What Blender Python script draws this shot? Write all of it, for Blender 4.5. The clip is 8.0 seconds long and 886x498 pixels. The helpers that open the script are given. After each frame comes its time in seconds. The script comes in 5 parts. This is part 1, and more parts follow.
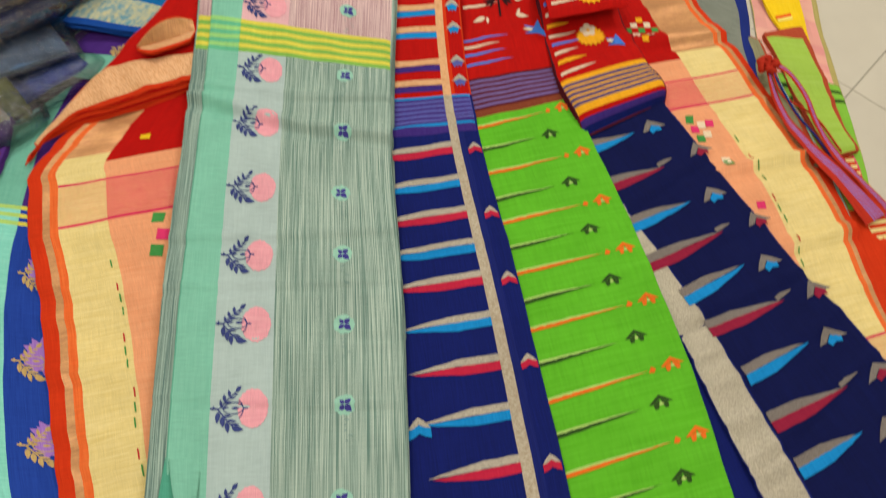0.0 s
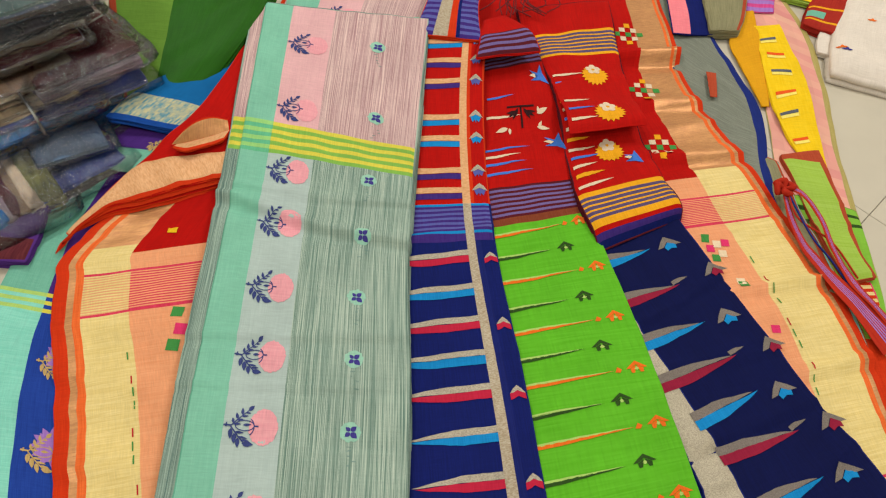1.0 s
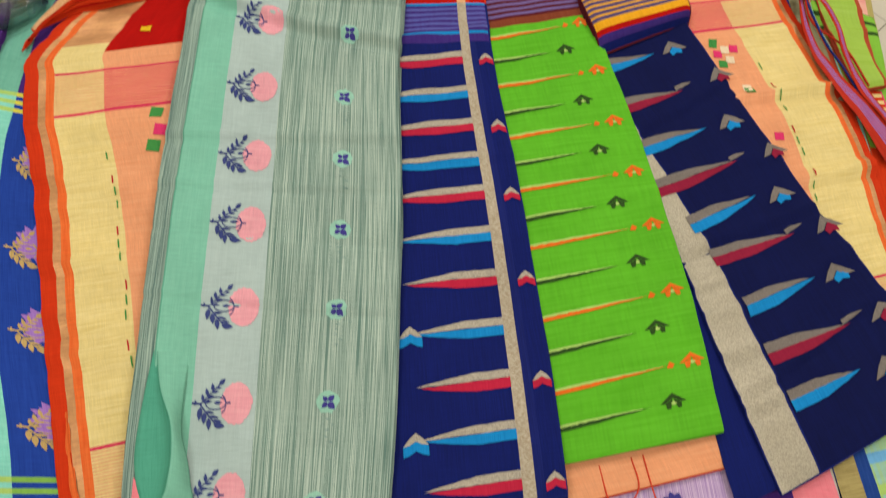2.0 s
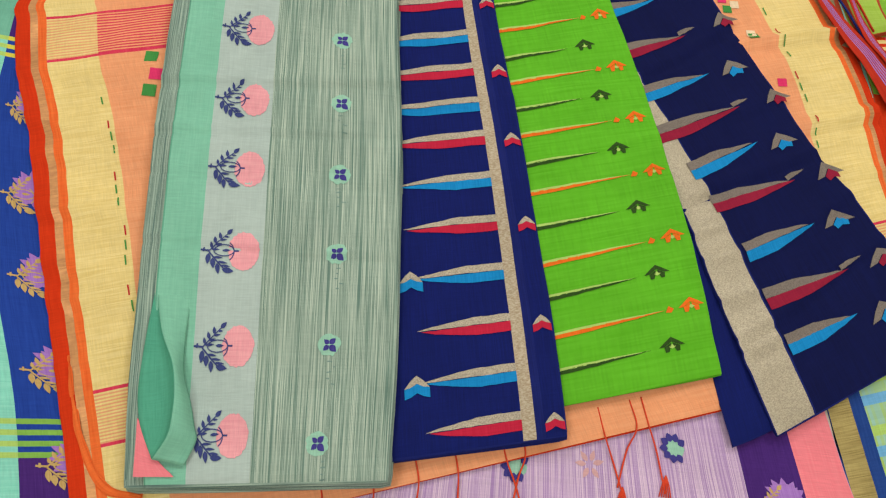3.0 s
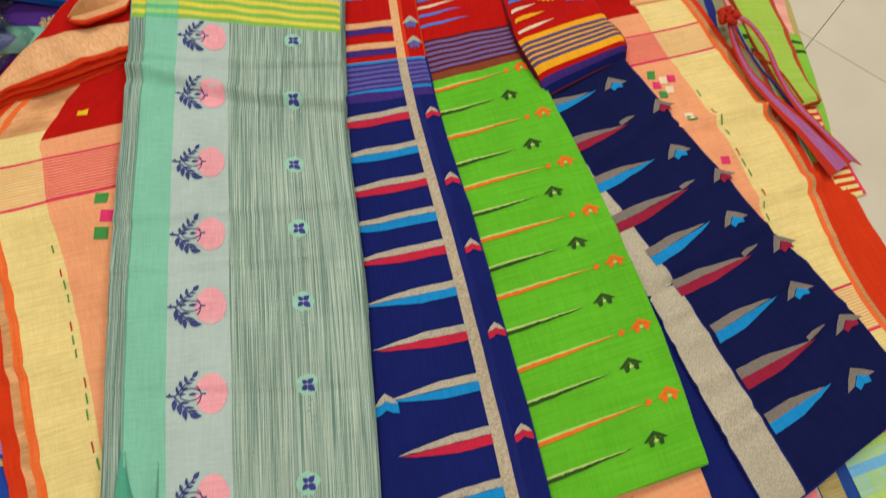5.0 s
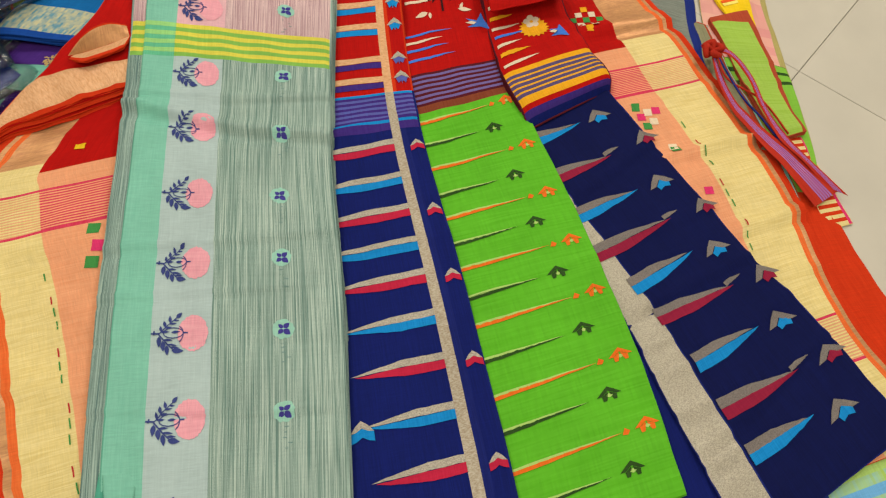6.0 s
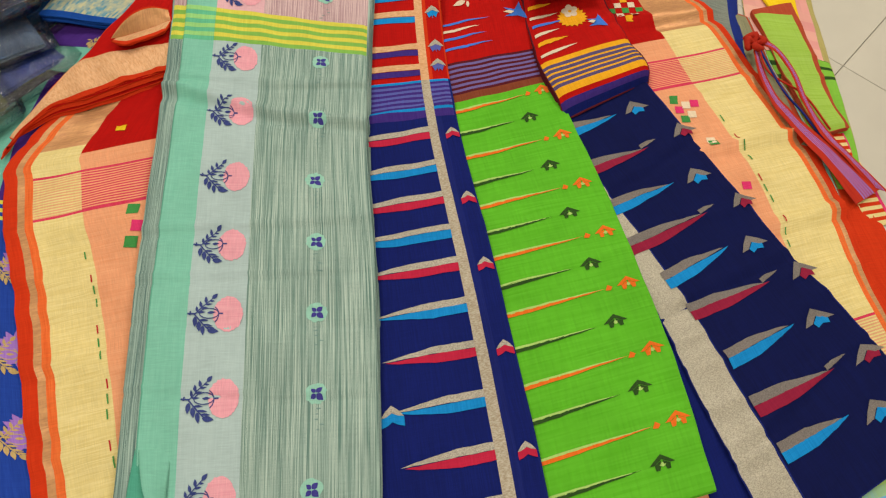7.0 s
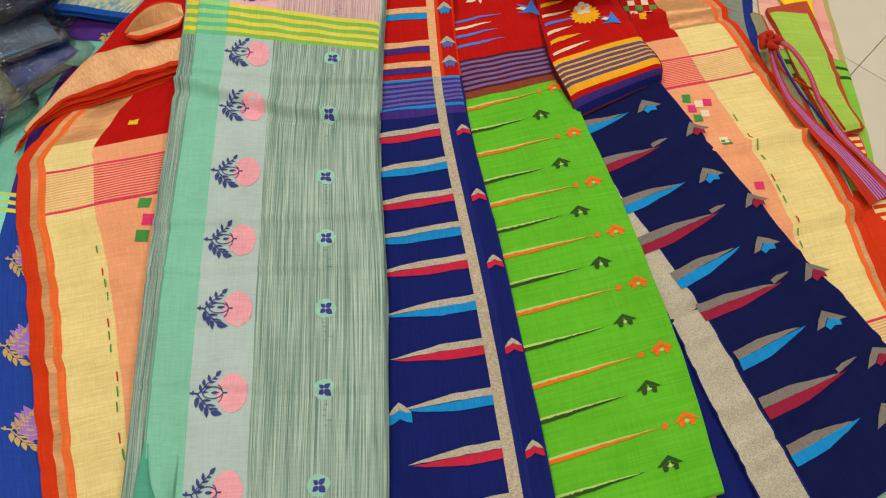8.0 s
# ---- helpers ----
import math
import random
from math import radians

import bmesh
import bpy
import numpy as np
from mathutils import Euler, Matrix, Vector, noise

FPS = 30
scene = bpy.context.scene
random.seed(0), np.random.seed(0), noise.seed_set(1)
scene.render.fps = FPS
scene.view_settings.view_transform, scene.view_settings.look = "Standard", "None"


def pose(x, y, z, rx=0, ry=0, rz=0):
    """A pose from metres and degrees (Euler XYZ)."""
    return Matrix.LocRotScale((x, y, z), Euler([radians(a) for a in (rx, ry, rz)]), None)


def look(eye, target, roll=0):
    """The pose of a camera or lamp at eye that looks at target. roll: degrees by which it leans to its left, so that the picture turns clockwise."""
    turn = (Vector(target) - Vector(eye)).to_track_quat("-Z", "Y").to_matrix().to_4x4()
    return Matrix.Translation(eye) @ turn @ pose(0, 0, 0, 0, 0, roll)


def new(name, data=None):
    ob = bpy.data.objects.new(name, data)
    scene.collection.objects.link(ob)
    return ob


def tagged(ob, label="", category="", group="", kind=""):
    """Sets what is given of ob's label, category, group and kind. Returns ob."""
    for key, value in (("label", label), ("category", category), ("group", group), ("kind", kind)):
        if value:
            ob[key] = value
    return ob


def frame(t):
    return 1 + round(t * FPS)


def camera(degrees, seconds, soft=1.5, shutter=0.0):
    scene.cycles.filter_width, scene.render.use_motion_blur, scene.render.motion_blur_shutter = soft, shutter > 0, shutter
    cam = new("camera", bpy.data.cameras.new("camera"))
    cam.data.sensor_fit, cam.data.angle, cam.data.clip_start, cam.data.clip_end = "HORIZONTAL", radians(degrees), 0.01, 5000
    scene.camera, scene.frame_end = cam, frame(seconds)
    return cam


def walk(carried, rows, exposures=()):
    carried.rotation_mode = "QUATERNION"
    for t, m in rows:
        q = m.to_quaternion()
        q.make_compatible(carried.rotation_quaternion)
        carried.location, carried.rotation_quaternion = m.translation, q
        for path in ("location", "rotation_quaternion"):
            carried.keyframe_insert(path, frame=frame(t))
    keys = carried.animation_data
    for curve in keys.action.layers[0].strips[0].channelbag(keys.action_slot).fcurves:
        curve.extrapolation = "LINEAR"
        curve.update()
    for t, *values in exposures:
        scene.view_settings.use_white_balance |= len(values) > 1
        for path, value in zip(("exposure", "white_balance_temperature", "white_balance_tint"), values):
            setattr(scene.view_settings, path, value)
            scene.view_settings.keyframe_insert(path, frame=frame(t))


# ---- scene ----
cam = camera(63.9, 8.0, soft=1.2, shutter=0.4)
PATH = [
    (0, (0.039, -0.452, 0.847), (0.033, 0.515, -0.904), 5.7),
    (0.5, (0.039, -0.424, 0.882), (-0.027, 0.67, -0.791), 5.3),
    (1, (0.043, -0.417, 0.883), (-0.049, 0.716, -0.762), 5.0),
    (1.5, (0.049, -0.441, 0.842), (-0.008, 0.554, -0.892), 6.4),
    (2, (0.056, -0.472, 0.813), (0.044, 0.342, -1.014), 8.6),
    (2.2, (0.064, -0.488, 0.802), (0.059, 0.303, -1.035), 8.8),
    (3.3, (0.052, -0.491, 0.803), (0.077, 0.221, -1.067), 11.5),
    (3.5, (0.053, -0.488, 0.8), (0.08, 0.237, -1.063), 11.8),
    (4, (0.053, -0.473, 0.812), (0.076, 0.293, -1.035), 11.0),
    (4.5, (0.043, -0.445, 0.818), (0.119, 0.38, -1.003), 10.3),
    (5, (0.048, -0.436, 0.821), (0.138, 0.458, -0.966), 8.6),
    (5.2, (0.07, -0.436, 0.829), (0.153, 0.52, -0.926), 7.7),
    (6.3, (0.1, -0.45, 0.832), (0.097, 0.526, -0.915), 3.9),
    (6.5, (0.095, -0.452, 0.83), (0.076, 0.516, -0.92), 3.5),
    (7, (0.09, -0.45, 0.831), (0.044, 0.5, -0.929), 2.6),
    (7.5, (0.088, -0.449, 0.833), (0.019, 0.492, -0.931), 1.8),
    (8, (0.091, -0.448, 0.831), (0.017, 0.489, -0.934), 1.7),
]
walk(cam, [(t, look(eye, target, roll)) for t, eye, target, roll in PATH])

# ---- light ----
world = bpy.data.worlds.new("world")
scene.world = world
world.use_nodes = True
world.node_tree.nodes["Background"].inputs[0].default_value = (0.9, 0.95, 1.0, 1)
world.node_tree.nodes["Background"].inputs[1].default_value = 0.05
scene.view_settings.exposure = 0.0
LAMP_POWER = 24.2


def panel_lamp(x, y, z, sx, sy, power):
    data = bpy.data.lights.new("ceiling_panel_light", "AREA")
    data.shape, data.size, data.size_y, data.energy = "RECTANGLE", sx, sy, power
    data.color = (1.0, 0.965, 0.91)
    ob = new("ceiling_panel_light", data)
    ob.matrix_world = pose(x, y, z)
    return ob


for lx, ly, share in ((-1.2, -0.9, 0.78), (1.2, -0.9, 0.70), (-1.2, 1.5, 1.24), (1.2, 1.5, 1.22)):
    panel_lamp(lx, ly, 2.72, 0.58, 0.58, LAMP_POWER * share)


# ---- materials ----
def nodes_of(name):
    m = bpy.data.materials.new(name)
    m.use_nodes = True
    t = m.node_tree
    return m, t, t.nodes["Principled BSDF"]


def lin(c):
    return tuple((v / 12.92 if v <= 0.04045 else ((v + 0.055) / 1.055) ** 2.4) for v in c)


def hexa(h):
    return lin(tuple(int(h[i:i + 2], 16) / 255 for i in (0, 2, 4)))


CLOTHS = {}


def cloth(name, base, alt=None, mix=0.5, along=1, thread=1300.0, slub=24.0, rough=0.8, metal=0.0, bump=0.25, sharp=0.18, bias=0.0):
    """Woven cloth: slub streaks along the warp (along=1) or the weft (along=0), faint soiling, thread relief. Coordinates in metres."""
    if name in CLOTHS:
        return CLOTHS[name]
    m, t, b = nodes_of(name)
    n, l = t.nodes, t.links
    base = hexa(base)
    alt = hexa(alt) if alt else tuple(min(1, v * 1.18 + 0.01) for v in base)
    uv = n.new("ShaderNodeUVMap")
    def yarns(warp, width, length):
        """Coordinates that jump from yarn to yarn and run on along each one."""
        snap = n.new("ShaderNodeVectorMath")
        snap.operation = "SNAP"
        snap.inputs[1].default_value = (width, 0.0002, 1) if warp else (0.0002, width, 1)
        l.new(uv.outputs[0], snap.inputs[0])
        m2 = n.new("ShaderNodeMapping")
        m2.inputs["Location"].default_value = (0.25, 0, 0) if warp else (0, 0.25, 0)
        m2.inputs["Scale"].default_value = (6.5 / width, length, 1) if warp else (length, 6.5 / width, 1)
        l.new(snap.outputs[0], m2.inputs[0])
        return m2

    streak = yarns(bool(along), 1.25 / thread, slub)
    n1 = n.new("ShaderNodeTexNoise")
    n1.inputs["Scale"].default_value, n1.inputs["Detail"].default_value = 1.0, 2.0
    l.new(streak.outputs[0], n1.inputs["Vector"])
    ramp = n.new("ShaderNodeMapRange")
    ramp.inputs[1].default_value, ramp.inputs[2].default_value = 0.5 + bias - sharp, 0.5 + bias + sharp
    ramp.inputs[3].default_value, ramp.inputs[4].default_value = 0.0, mix * 1.6
    l.new(n1.outputs[0], ramp.inputs[0])
    mixc = n.new("ShaderNodeMix")
    mixc.data_type = "RGBA"
    mixc.inputs[6].default_value, mixc.inputs[7].default_value = (*base, 1), (*alt, 1)
    l.new(ramp.outputs[0], mixc.inputs[0])
    # the crossing threads
    cross = yarns(not along, 1.4 / thread, slub * 2)
    n2 = n.new("ShaderNodeTexNoise")
    n2.inputs["Scale"].default_value, n2.inputs["Detail"].default_value = 1.0, 2.0
    l.new(cross.outputs[0], n2.inputs["Vector"])
    broad = n.new("ShaderNodeTexNoise")
    broad.inputs["Scale"].default_value, broad.inputs["Detail"].default_value = 14.0, 3.0
    l.new(uv.outputs[0], broad.inputs["Vector"])
    add = n.new("ShaderNodeMath")
    add.operation = "ADD"
    l.new(n2.outputs[0], add.inputs[0])
    l.new(broad.outputs[0], add.inputs[1])
    val = n.new("ShaderNodeMapRange")
    val.inputs[1].default_value, val.inputs[2].default_value = 0.6, 1.4
    val.inputs[3].default_value, val.inputs[4].default_value = 0.87, 1.11
    l.new(add.outputs[0], val.inputs[0])
    hsv = n.new("ShaderNodeHueSaturation")
    l.new(mixc.outputs[2], hsv.inputs["Color"])
    l.new(val.outputs[0], hsv.inputs["Value"])
    l.new(hsv.outputs[0], b.inputs["Base Color"])
    b.inputs["Roughness"].default_value = rough
    b.inputs["Metallic"].default_value = metal
    b.inputs["Sheen Weight"].default_value = 0.0
    b.inputs["Specular IOR Level"].default_value = 0.1
    both = n.new("ShaderNodeMath")
    both.operation = "ADD"
    l.new(n1.outputs[0], both.inputs[0])
    l.new(n2.outputs[0], both.inputs[1])
    bp = n.new("ShaderNodeBump")
    bp.inputs["Strength"].default_value, bp.inputs["Distance"].default_value = bump, 0.0006
    l.new(both.outputs[0], bp.inputs["Height"])
    l.new(bp.outputs[0], b.inputs["Normal"])
    CLOTHS[name] = m
    return m


def plain(name, base, rough=0.6, metal=0.0, var=0.12, scale=30.0, bump=0.1):
    if name in CLOTHS:
        return CLOTHS[name]
    m, t, b = nodes_of(name)
    n, l = t.nodes, t.links
    c = n.new("ShaderNodeTexCoord")
    t1 = n.new("ShaderNodeTexNoise")
    t1.inputs["Scale"].default_value, t1.inputs["Detail"].default_value = scale, 6.0
    l.new(c.outputs["Object"], t1.inputs["Vector"])
    mr = n.new("ShaderNodeMapRange")
    mr.inputs[1].default_value, mr.inputs[2].default_value = 0.3, 0.7
    mr.inputs[3].default_value, mr.inputs[4].default_value = 1 - var, 1 + var
    l.new(t1.outputs[0], mr.inputs[0])
    hsv = n.new("ShaderNodeHueSaturation")
    hsv.inputs["Color"].default_value = (*hexa(base), 1)
    l.new(mr.outputs[0], hsv.inputs["Value"])
    l.new(hsv.outputs[0], b.inputs["Base Color"])
    b.inputs["Roughness"].default_value, b.inputs["Metallic"].default_value = rough, metal
    bp = n.new("ShaderNodeBump")
    bp.inputs["Strength"].default_value, bp.inputs["Distance"].default_value = bump, 0.002
    l.new(t1.outputs[0], bp.inputs["Height"])
    l.new(bp.outputs[0], b.inputs["Normal"])
    CLOTHS[name] = m
    return m


# ---- builders ----
def mesh_object(name, verts, faces, mats, index=None, uvs=None, smooth=True, parent=None, label=""):
    me = bpy.data.meshes.new(name)
    me.from_pydata([tuple(v) for v in verts], [], faces)
    for m in mats:
        me.materials.append(m)
    if index is not None:
        me.polygons.foreach_set("material_index", np.array(index, dtype=np.int32))
    if uvs is not None:
        lay = me.uv_layers.new(name="UVMap")
        loops = np.zeros(len(me.loops), dtype=np.int32)
        me.loops.foreach_get("vertex_index", loops)
        lay.data.foreach_set("uv", np.array(uvs, dtype=np.float32)[loops].ravel())
    if smooth:
        me.polygons.foreach_set("use_smooth", np.ones(len(me.polygons), dtype=bool))
    me.update()
    ob = new(name, me)
    if parent:
        ob.parent = parent
    if label:
        ob["label"] = label
    return ob


def thing(name, label, category, group="", kind="", at=(0, 0, 0)):
    ob = new(name)
    ob.empty_display_size = 0.05
    return tagged(ob, label, category, group, kind)


def spline(p, t):
    """Points p (n, k) met at even steps of t in 0..1 (Catmull-Rom)."""
    p = np.asarray(p, float)
    n = len(p) - 1
    q = np.vstack([2 * p[0] - p[1], p, 2 * p[-1] - p[-2]])
    s = np.clip(np.asarray(t, float), 0, 1) * n
    i = np.minimum(s.astype(int), n - 1)
    f = (s - i)[..., None]
    a, b, c, d = q[i], q[i + 1], q[i + 2], q[i + 3]
    return 0.5 * (2 * b + (c - a) * f + (2 * a - 5 * b + 4 * c - d) * f ** 2 + (3 * b - a - 3 * c + d) * f ** 3)


class Sheet:
    """A folded cloth laid out between a left and a right edge, from its front end (v = 0 m) to its back end. u runs 0..1 across."""

    def __init__(self, left, right, zl, zr, amp=0.0012, seed=0, creases=(), edge=0.006):
        k = len(left)
        zl = [zl] * k if not hasattr(zl, "__len__") else zl
        zr = [zr] * k if not hasattr(zr, "__len__") else zr
        self.p = np.hstack([np.array(left, float), np.array(zl, float)[:, None], np.array(right, float), np.array(zr, float)[:, None]])
        t = np.linspace(0, 1, 401)
        e = spline(self.p, t)
        mid = (e[:, :2] + e[:, 3:5]) / 2
        self.t, self.len = t, np.concatenate([[0], np.cumsum(np.linalg.norm(np.diff(mid, axis=0), axis=1))])
        self.long = self.len[-1]
        self.wide = float(np.mean(np.linalg.norm(e[:, :2] - e[:, 3:5], axis=1)))
        self.amp, self.seed, self.creases, self.edge = amp, seed, creases, edge

    def flat(self, u, v):
        e = spline(self.p, np.interp(v, self.len, self.t))
        u = np.asarray(u, float)[..., None]
        return e[..., :3] * (1 - u) + e[..., 3:] * u

    def __call__(self, u, v, lift=0.0):
        u, v = np.broadcast_arrays(np.asarray(u, float), np.asarray(v, float))
        p = self.flat(u, v)
        x, y, s = p[..., 0], p[..., 1], self.seed * 7.3
        z = p[..., 2] + self.amp * (np.sin(23 * x + 9 * y + s) * np.sin(17 * y - 8 * x + 2 * s) + 0.6 * np.sin(61 * y + 12 * np.sin(9 * x + s) + s)
                                    + 0.35 * np.sin(97 * x - 70 * y + s) * np.sin(45 * y + s * 3))
        for kind, v0, slope, bend, high, width in self.creases:
            d = v - v0 - slope * (u - 0.5) - bend * np.sin(5 * u + s)
            if kind == "fold":
                z = z + high * np.exp(-(d / width) ** 2)
            elif kind == "side":
                d = y - v0 - slope * (x - 0.4)
                z = z + high * (np.exp(-((d - width) / width) ** 2) - 0.5 * np.exp(-((d + width) / width) ** 2)) / (1 + np.exp(-(u - bend) / 0.02))
            elif kind == "step":
                z = z + high / (1 + np.exp(-np.clip(d / width, -40, 40))) * np.exp(-np.clip(d, 0, 9) / 0.12)
            elif kind == "hem":
                d = y - v0 - slope * (x + .45)
                z = z + high * (np.exp(-(d / width) ** 2) - .7 * np.exp(-((d + 1.6 * width) / width) ** 2)) / (1 + np.exp(-np.clip((bend - u) / .02, -40, 40)))
            elif kind == "lip":
                z = z + high / (1 + np.exp(-np.clip((u - v0 - bend * np.sin(9 * v + s)) / width, -40, 40)))
            elif kind == "pleat":
                z = z + high * (np.exp(-((d - width) / width) ** 2) - 0.8 * np.exp(-((d + width) / width) ** 2))
        near = np.minimum(np.minimum(u, 1 - u) * self.wide, np.minimum(v, self.long - v))
        z = z - self.edge * 0.4 * np.clip(1 - near / self.edge, 0, 1) ** 2
        return np.stack([x, y, z + lift], -1)

    def locate(self, x, y):
        u, v = np.meshgrid(np.linspace(0, 1, 81), np.linspace(0, self.long, 241))
        p = self.flat(u, v)
        i = np.argmin((p[..., 0] - x) ** 2 + (p[..., 1] - y) ** 2)
        return float(u.flat[i]), float(v.flat[i])


def fill(cuts, end, step):
    cuts = sorted({0.0, end, *[round(c, 6) for c in cuts if 0 < c < end]})
    out = []
    for a, b in zip(cuts, cuts[1:]):
        n = max(1, int(math.ceil((b - a) / step)))
        out += [a + (b - a) * i / n for i in range(n)]
    return np.array(out + [end])


def weave(owner, sheet, zone, ucuts=(), vcuts=(), layers=3, layer=0.0016, step=0.007, side=None, labels={}, spread=0.0, side_end=None):
    """Lays the sheet as meshes, one per named zone, with the stacked fold edges below it. zone(u, v) gives part name and material."""
    us, vs = fill(ucuts, 1.0, step / sheet.wide), fill(vcuts, sheet.long, step)
    nu, nv = len(us), len(vs)
    U, V = np.meshgrid(us, vs)
    P = sheet(U, V).reshape(-1, 3)
    uv = np.stack([U * sheet.wide, V], -1).reshape(-1, 2)
    groups = {}
    for j in range(nv - 1):
        vc = (vs[j] + vs[j + 1]) / 2
        for i in range(nu - 1):
            name, mat = zone((us[i] + us[i + 1]) / 2, vc)
            g = groups.setdefault(name, ([], []))
            k = j * nu + i
            g[0].append((k, k + 1, k + nu + 1, k + nu))
            g[1].append(mat)
    made = {}
    for name, (faces, fm) in groups.items():
        used = sorted({k for f in faces for k in f})
        to = {k: i for i, k in enumerate(used)}
        mats = list(dict.fromkeys(fm))
        made[name] = mesh_object(name, P[used], [tuple(to[k] for k in f) for f in faces], mats, [mats.index(m) for m in fm], uv[used],
                                 parent=owner, label=labels.get(name, ""))
    # folded layers below the top one, each with a rounded rim
    ring = [i for i in range(nu)] + [j * nu + nu - 1 for j in range(1, nv)] + [(nv - 1) * nu + i for i in range(nu - 2, -1, -1)] + [j * nu for j in range(nv - 2, 0, -1)]
    base = P[ring]
    mid = P.mean(0)
    ahead, behind = np.roll(base, -1, 0), np.roll(base, 1, 0)
    tan = ahead - behind
    out = np.stack([tan[:, 1], -tan[:, 0]], -1)
    out /= np.linalg.norm(out, axis=1)[:, None] + 1e-9
    rows, rnd = [base], np.random.RandomState(sheet.seed + 5)
    for k in range(layers):
        shift = spread * k + 0.0008 * rnd.randn() + 0.0006 * np.sin(np.linspace(0, 60, len(ring)) + k * 2)
        for a, down in ((0.35, 0.12), (0.6, 0.5), (0.35, 0.88), (-0.5, 1.0)):
            r = base.copy()
            r[:, :2] += out * np.reshape(shift + (a * layer if a > 0 else -0.0012), (-1, 1))
            r[:, 2] = np.maximum(base[:, 2] - layer * (k + down), 0.0005)
            rows.append(r)
    n = len(ring)
    verts = np.vstack(rows)
    faces, fm = [], []
    for r in range(len(rows) - 1):
        for i in range(n):
            faces.append((r * n + i, (r + 1) * n + i, (r + 1) * n + (i + 1) % n, r * n + (i + 1) % n))
    run = np.concatenate([[0], np.cumsum(np.linalg.norm(np.diff(base, axis=0), axis=1))])
    suv = np.vstack([np.stack([np.full(n, r * 0.0016), run], -1) for r in range(len(rows))])
    along = V.reshape(-1)[ring]
    ends = [int(bool(side_end) and along[i] > side_end[0]) for _ in range(len(rows) - 1) for i in range(n)]
    mesh_object("folded_edge", verts, faces, [side or zone(0.02, sheet.long / 2)[1]] + ([side_end[1]] if side_end else []), ends, suv, parent=owner)
    return made


def patch(owner, sheet, shapes, mats, name, label="", lift=0.0009, step=0.006):
    """A woven motif as one mesh on the sheet. shapes: (outline in u fraction and v metres as (n, 2), material index)."""
    verts, faces, idx, uvs = [], [], [], []
    for loop, m in shapes:
        loop = np.asarray(loop, float)
        c = loop.mean(0)
        span = np.max(np.linalg.norm((loop - c) * (sheet.wide, 1), axis=1))
        rings = max(1, int(span / step))
        k0, n = len(verts), len(loop)
        pts = [c] + [c + (p - c) * (r + 1) / rings for r in range(rings) for p in loop]
        q = sheet(np.array(pts)[:, 0], np.array(pts)[:, 1], lift)
        verts += list(q)
        uvs += [(p[0] * sheet.wide, p[1]) for p in pts]
        for i in range(n):
            j = (i + 1) % n
            faces.append((k0, k0 + 1 + i, k0 + 1 + j))
            idx.append(m)
            for r in range(rings - 1):
                a, b = k0 + 1 + r * n, k0 + 1 + (r + 1) * n
                faces.append((a + i, b + i, b + j, a + j))
                idx.append(m)
    return mesh_object(name, verts, faces, mats, idx, uvs, parent=owner, label=label)


def bars(owner, sheet, lows, mats, name, lift=0.0009, label=""):
    """Long wedges: each (u, v_low, v_high arrays, material index), as strips of faces."""
    verts, faces, idx, uvs = [], [], [], []
    for u, lo, hi, m in lows:
        k0, n = len(verts), len(u)
        for vv in (lo, (lo + hi) / 2, hi):
            verts += list(sheet(u, vv, lift))
            uvs += [(a * sheet.wide, b) for a, b in zip(u, vv)]
        for r in range(2):
            for i in range(n - 1):
                faces.append((k0 + r * n + i, k0 + r * n + i + 1, k0 + (r + 1) * n + i + 1, k0 + (r + 1) * n + i))
                idx.append(m)
    return mesh_object(name, verts, faces, mats, idx, uvs, parent=owner, label=label)


def wedge(sheet, u0, u1, v0, v1, low, high, rng, n=14, m=0):
    """A wedge whose lower and upper rims stand low and high (m) off its axis at u1 and meet at u0, with a woven, stepped rim."""
    t = np.linspace(0, 1, n)
    u, v = u0 + (u1 - u0) * t, v0 + (v1 - v0) * t
    g = np.clip(t * 1.7, 0, 1) ** 0.8
    jit = rng.uniform(-0.0004, 0.0004, n)
    return u, v + low * g + jit, v + high * g + jit, m


def local(sheet, u, v, pts, turn=0.0, size=1.0):
    """Outline pts, in metres across and along, set at (u, v)."""
    p = np.asarray(pts, float) * size
    c, s = math.cos(turn), math.sin(turn)
    q = np.stack([p[:, 0] * c - p[:, 1] * s, p[:, 0] * s + p[:, 1] * c], -1)
    return np.stack([u + q[:, 0] / sheet.wide, v + q[:, 1]], -1)


def round_outline(r, n=24, rough=0.0, rng=None, squash=1.0):
    a = np.linspace(0, 2 * math.pi, n, endpoint=False)
    k = r * (1 + (rng.uniform(-rough, rough, n) if rng is not None else 0))
    return np.stack([np.cos(a) * k, np.sin(a) * k * squash], -1)


def leaf(x, y, turn, length, width):
    t = np.linspace(0, 1, 7)
    w = np.sin(np.pi * t ** 0.8) * width / 2
    up, dn = np.stack([t * length, w], -1), np.stack([t * length, -w], -1)[::-1][1:-1]
    p = np.vstack([up, dn])
    c, s = math.cos(turn), math.sin(turn)
    return np.stack([x + p[:, 0] * c - p[:, 1] * s, y + p[:, 0] * s + p[:, 1] * c], -1)


def stem(x0, y0, x1, y1, w):
    d = np.array([x1 - x0, y1 - y0])
    nrm = np.array([-d[1], d[0]]) / (np.linalg.norm(d) + 1e-9) * w / 2
    a, b = np.array([x0, y0]), np.array([x1, y1])
    return np.array([a - nrm, (a + b) / 2 - nrm, b - nrm, b + nrm, (a + b) / 2 + nrm, a + nrm])


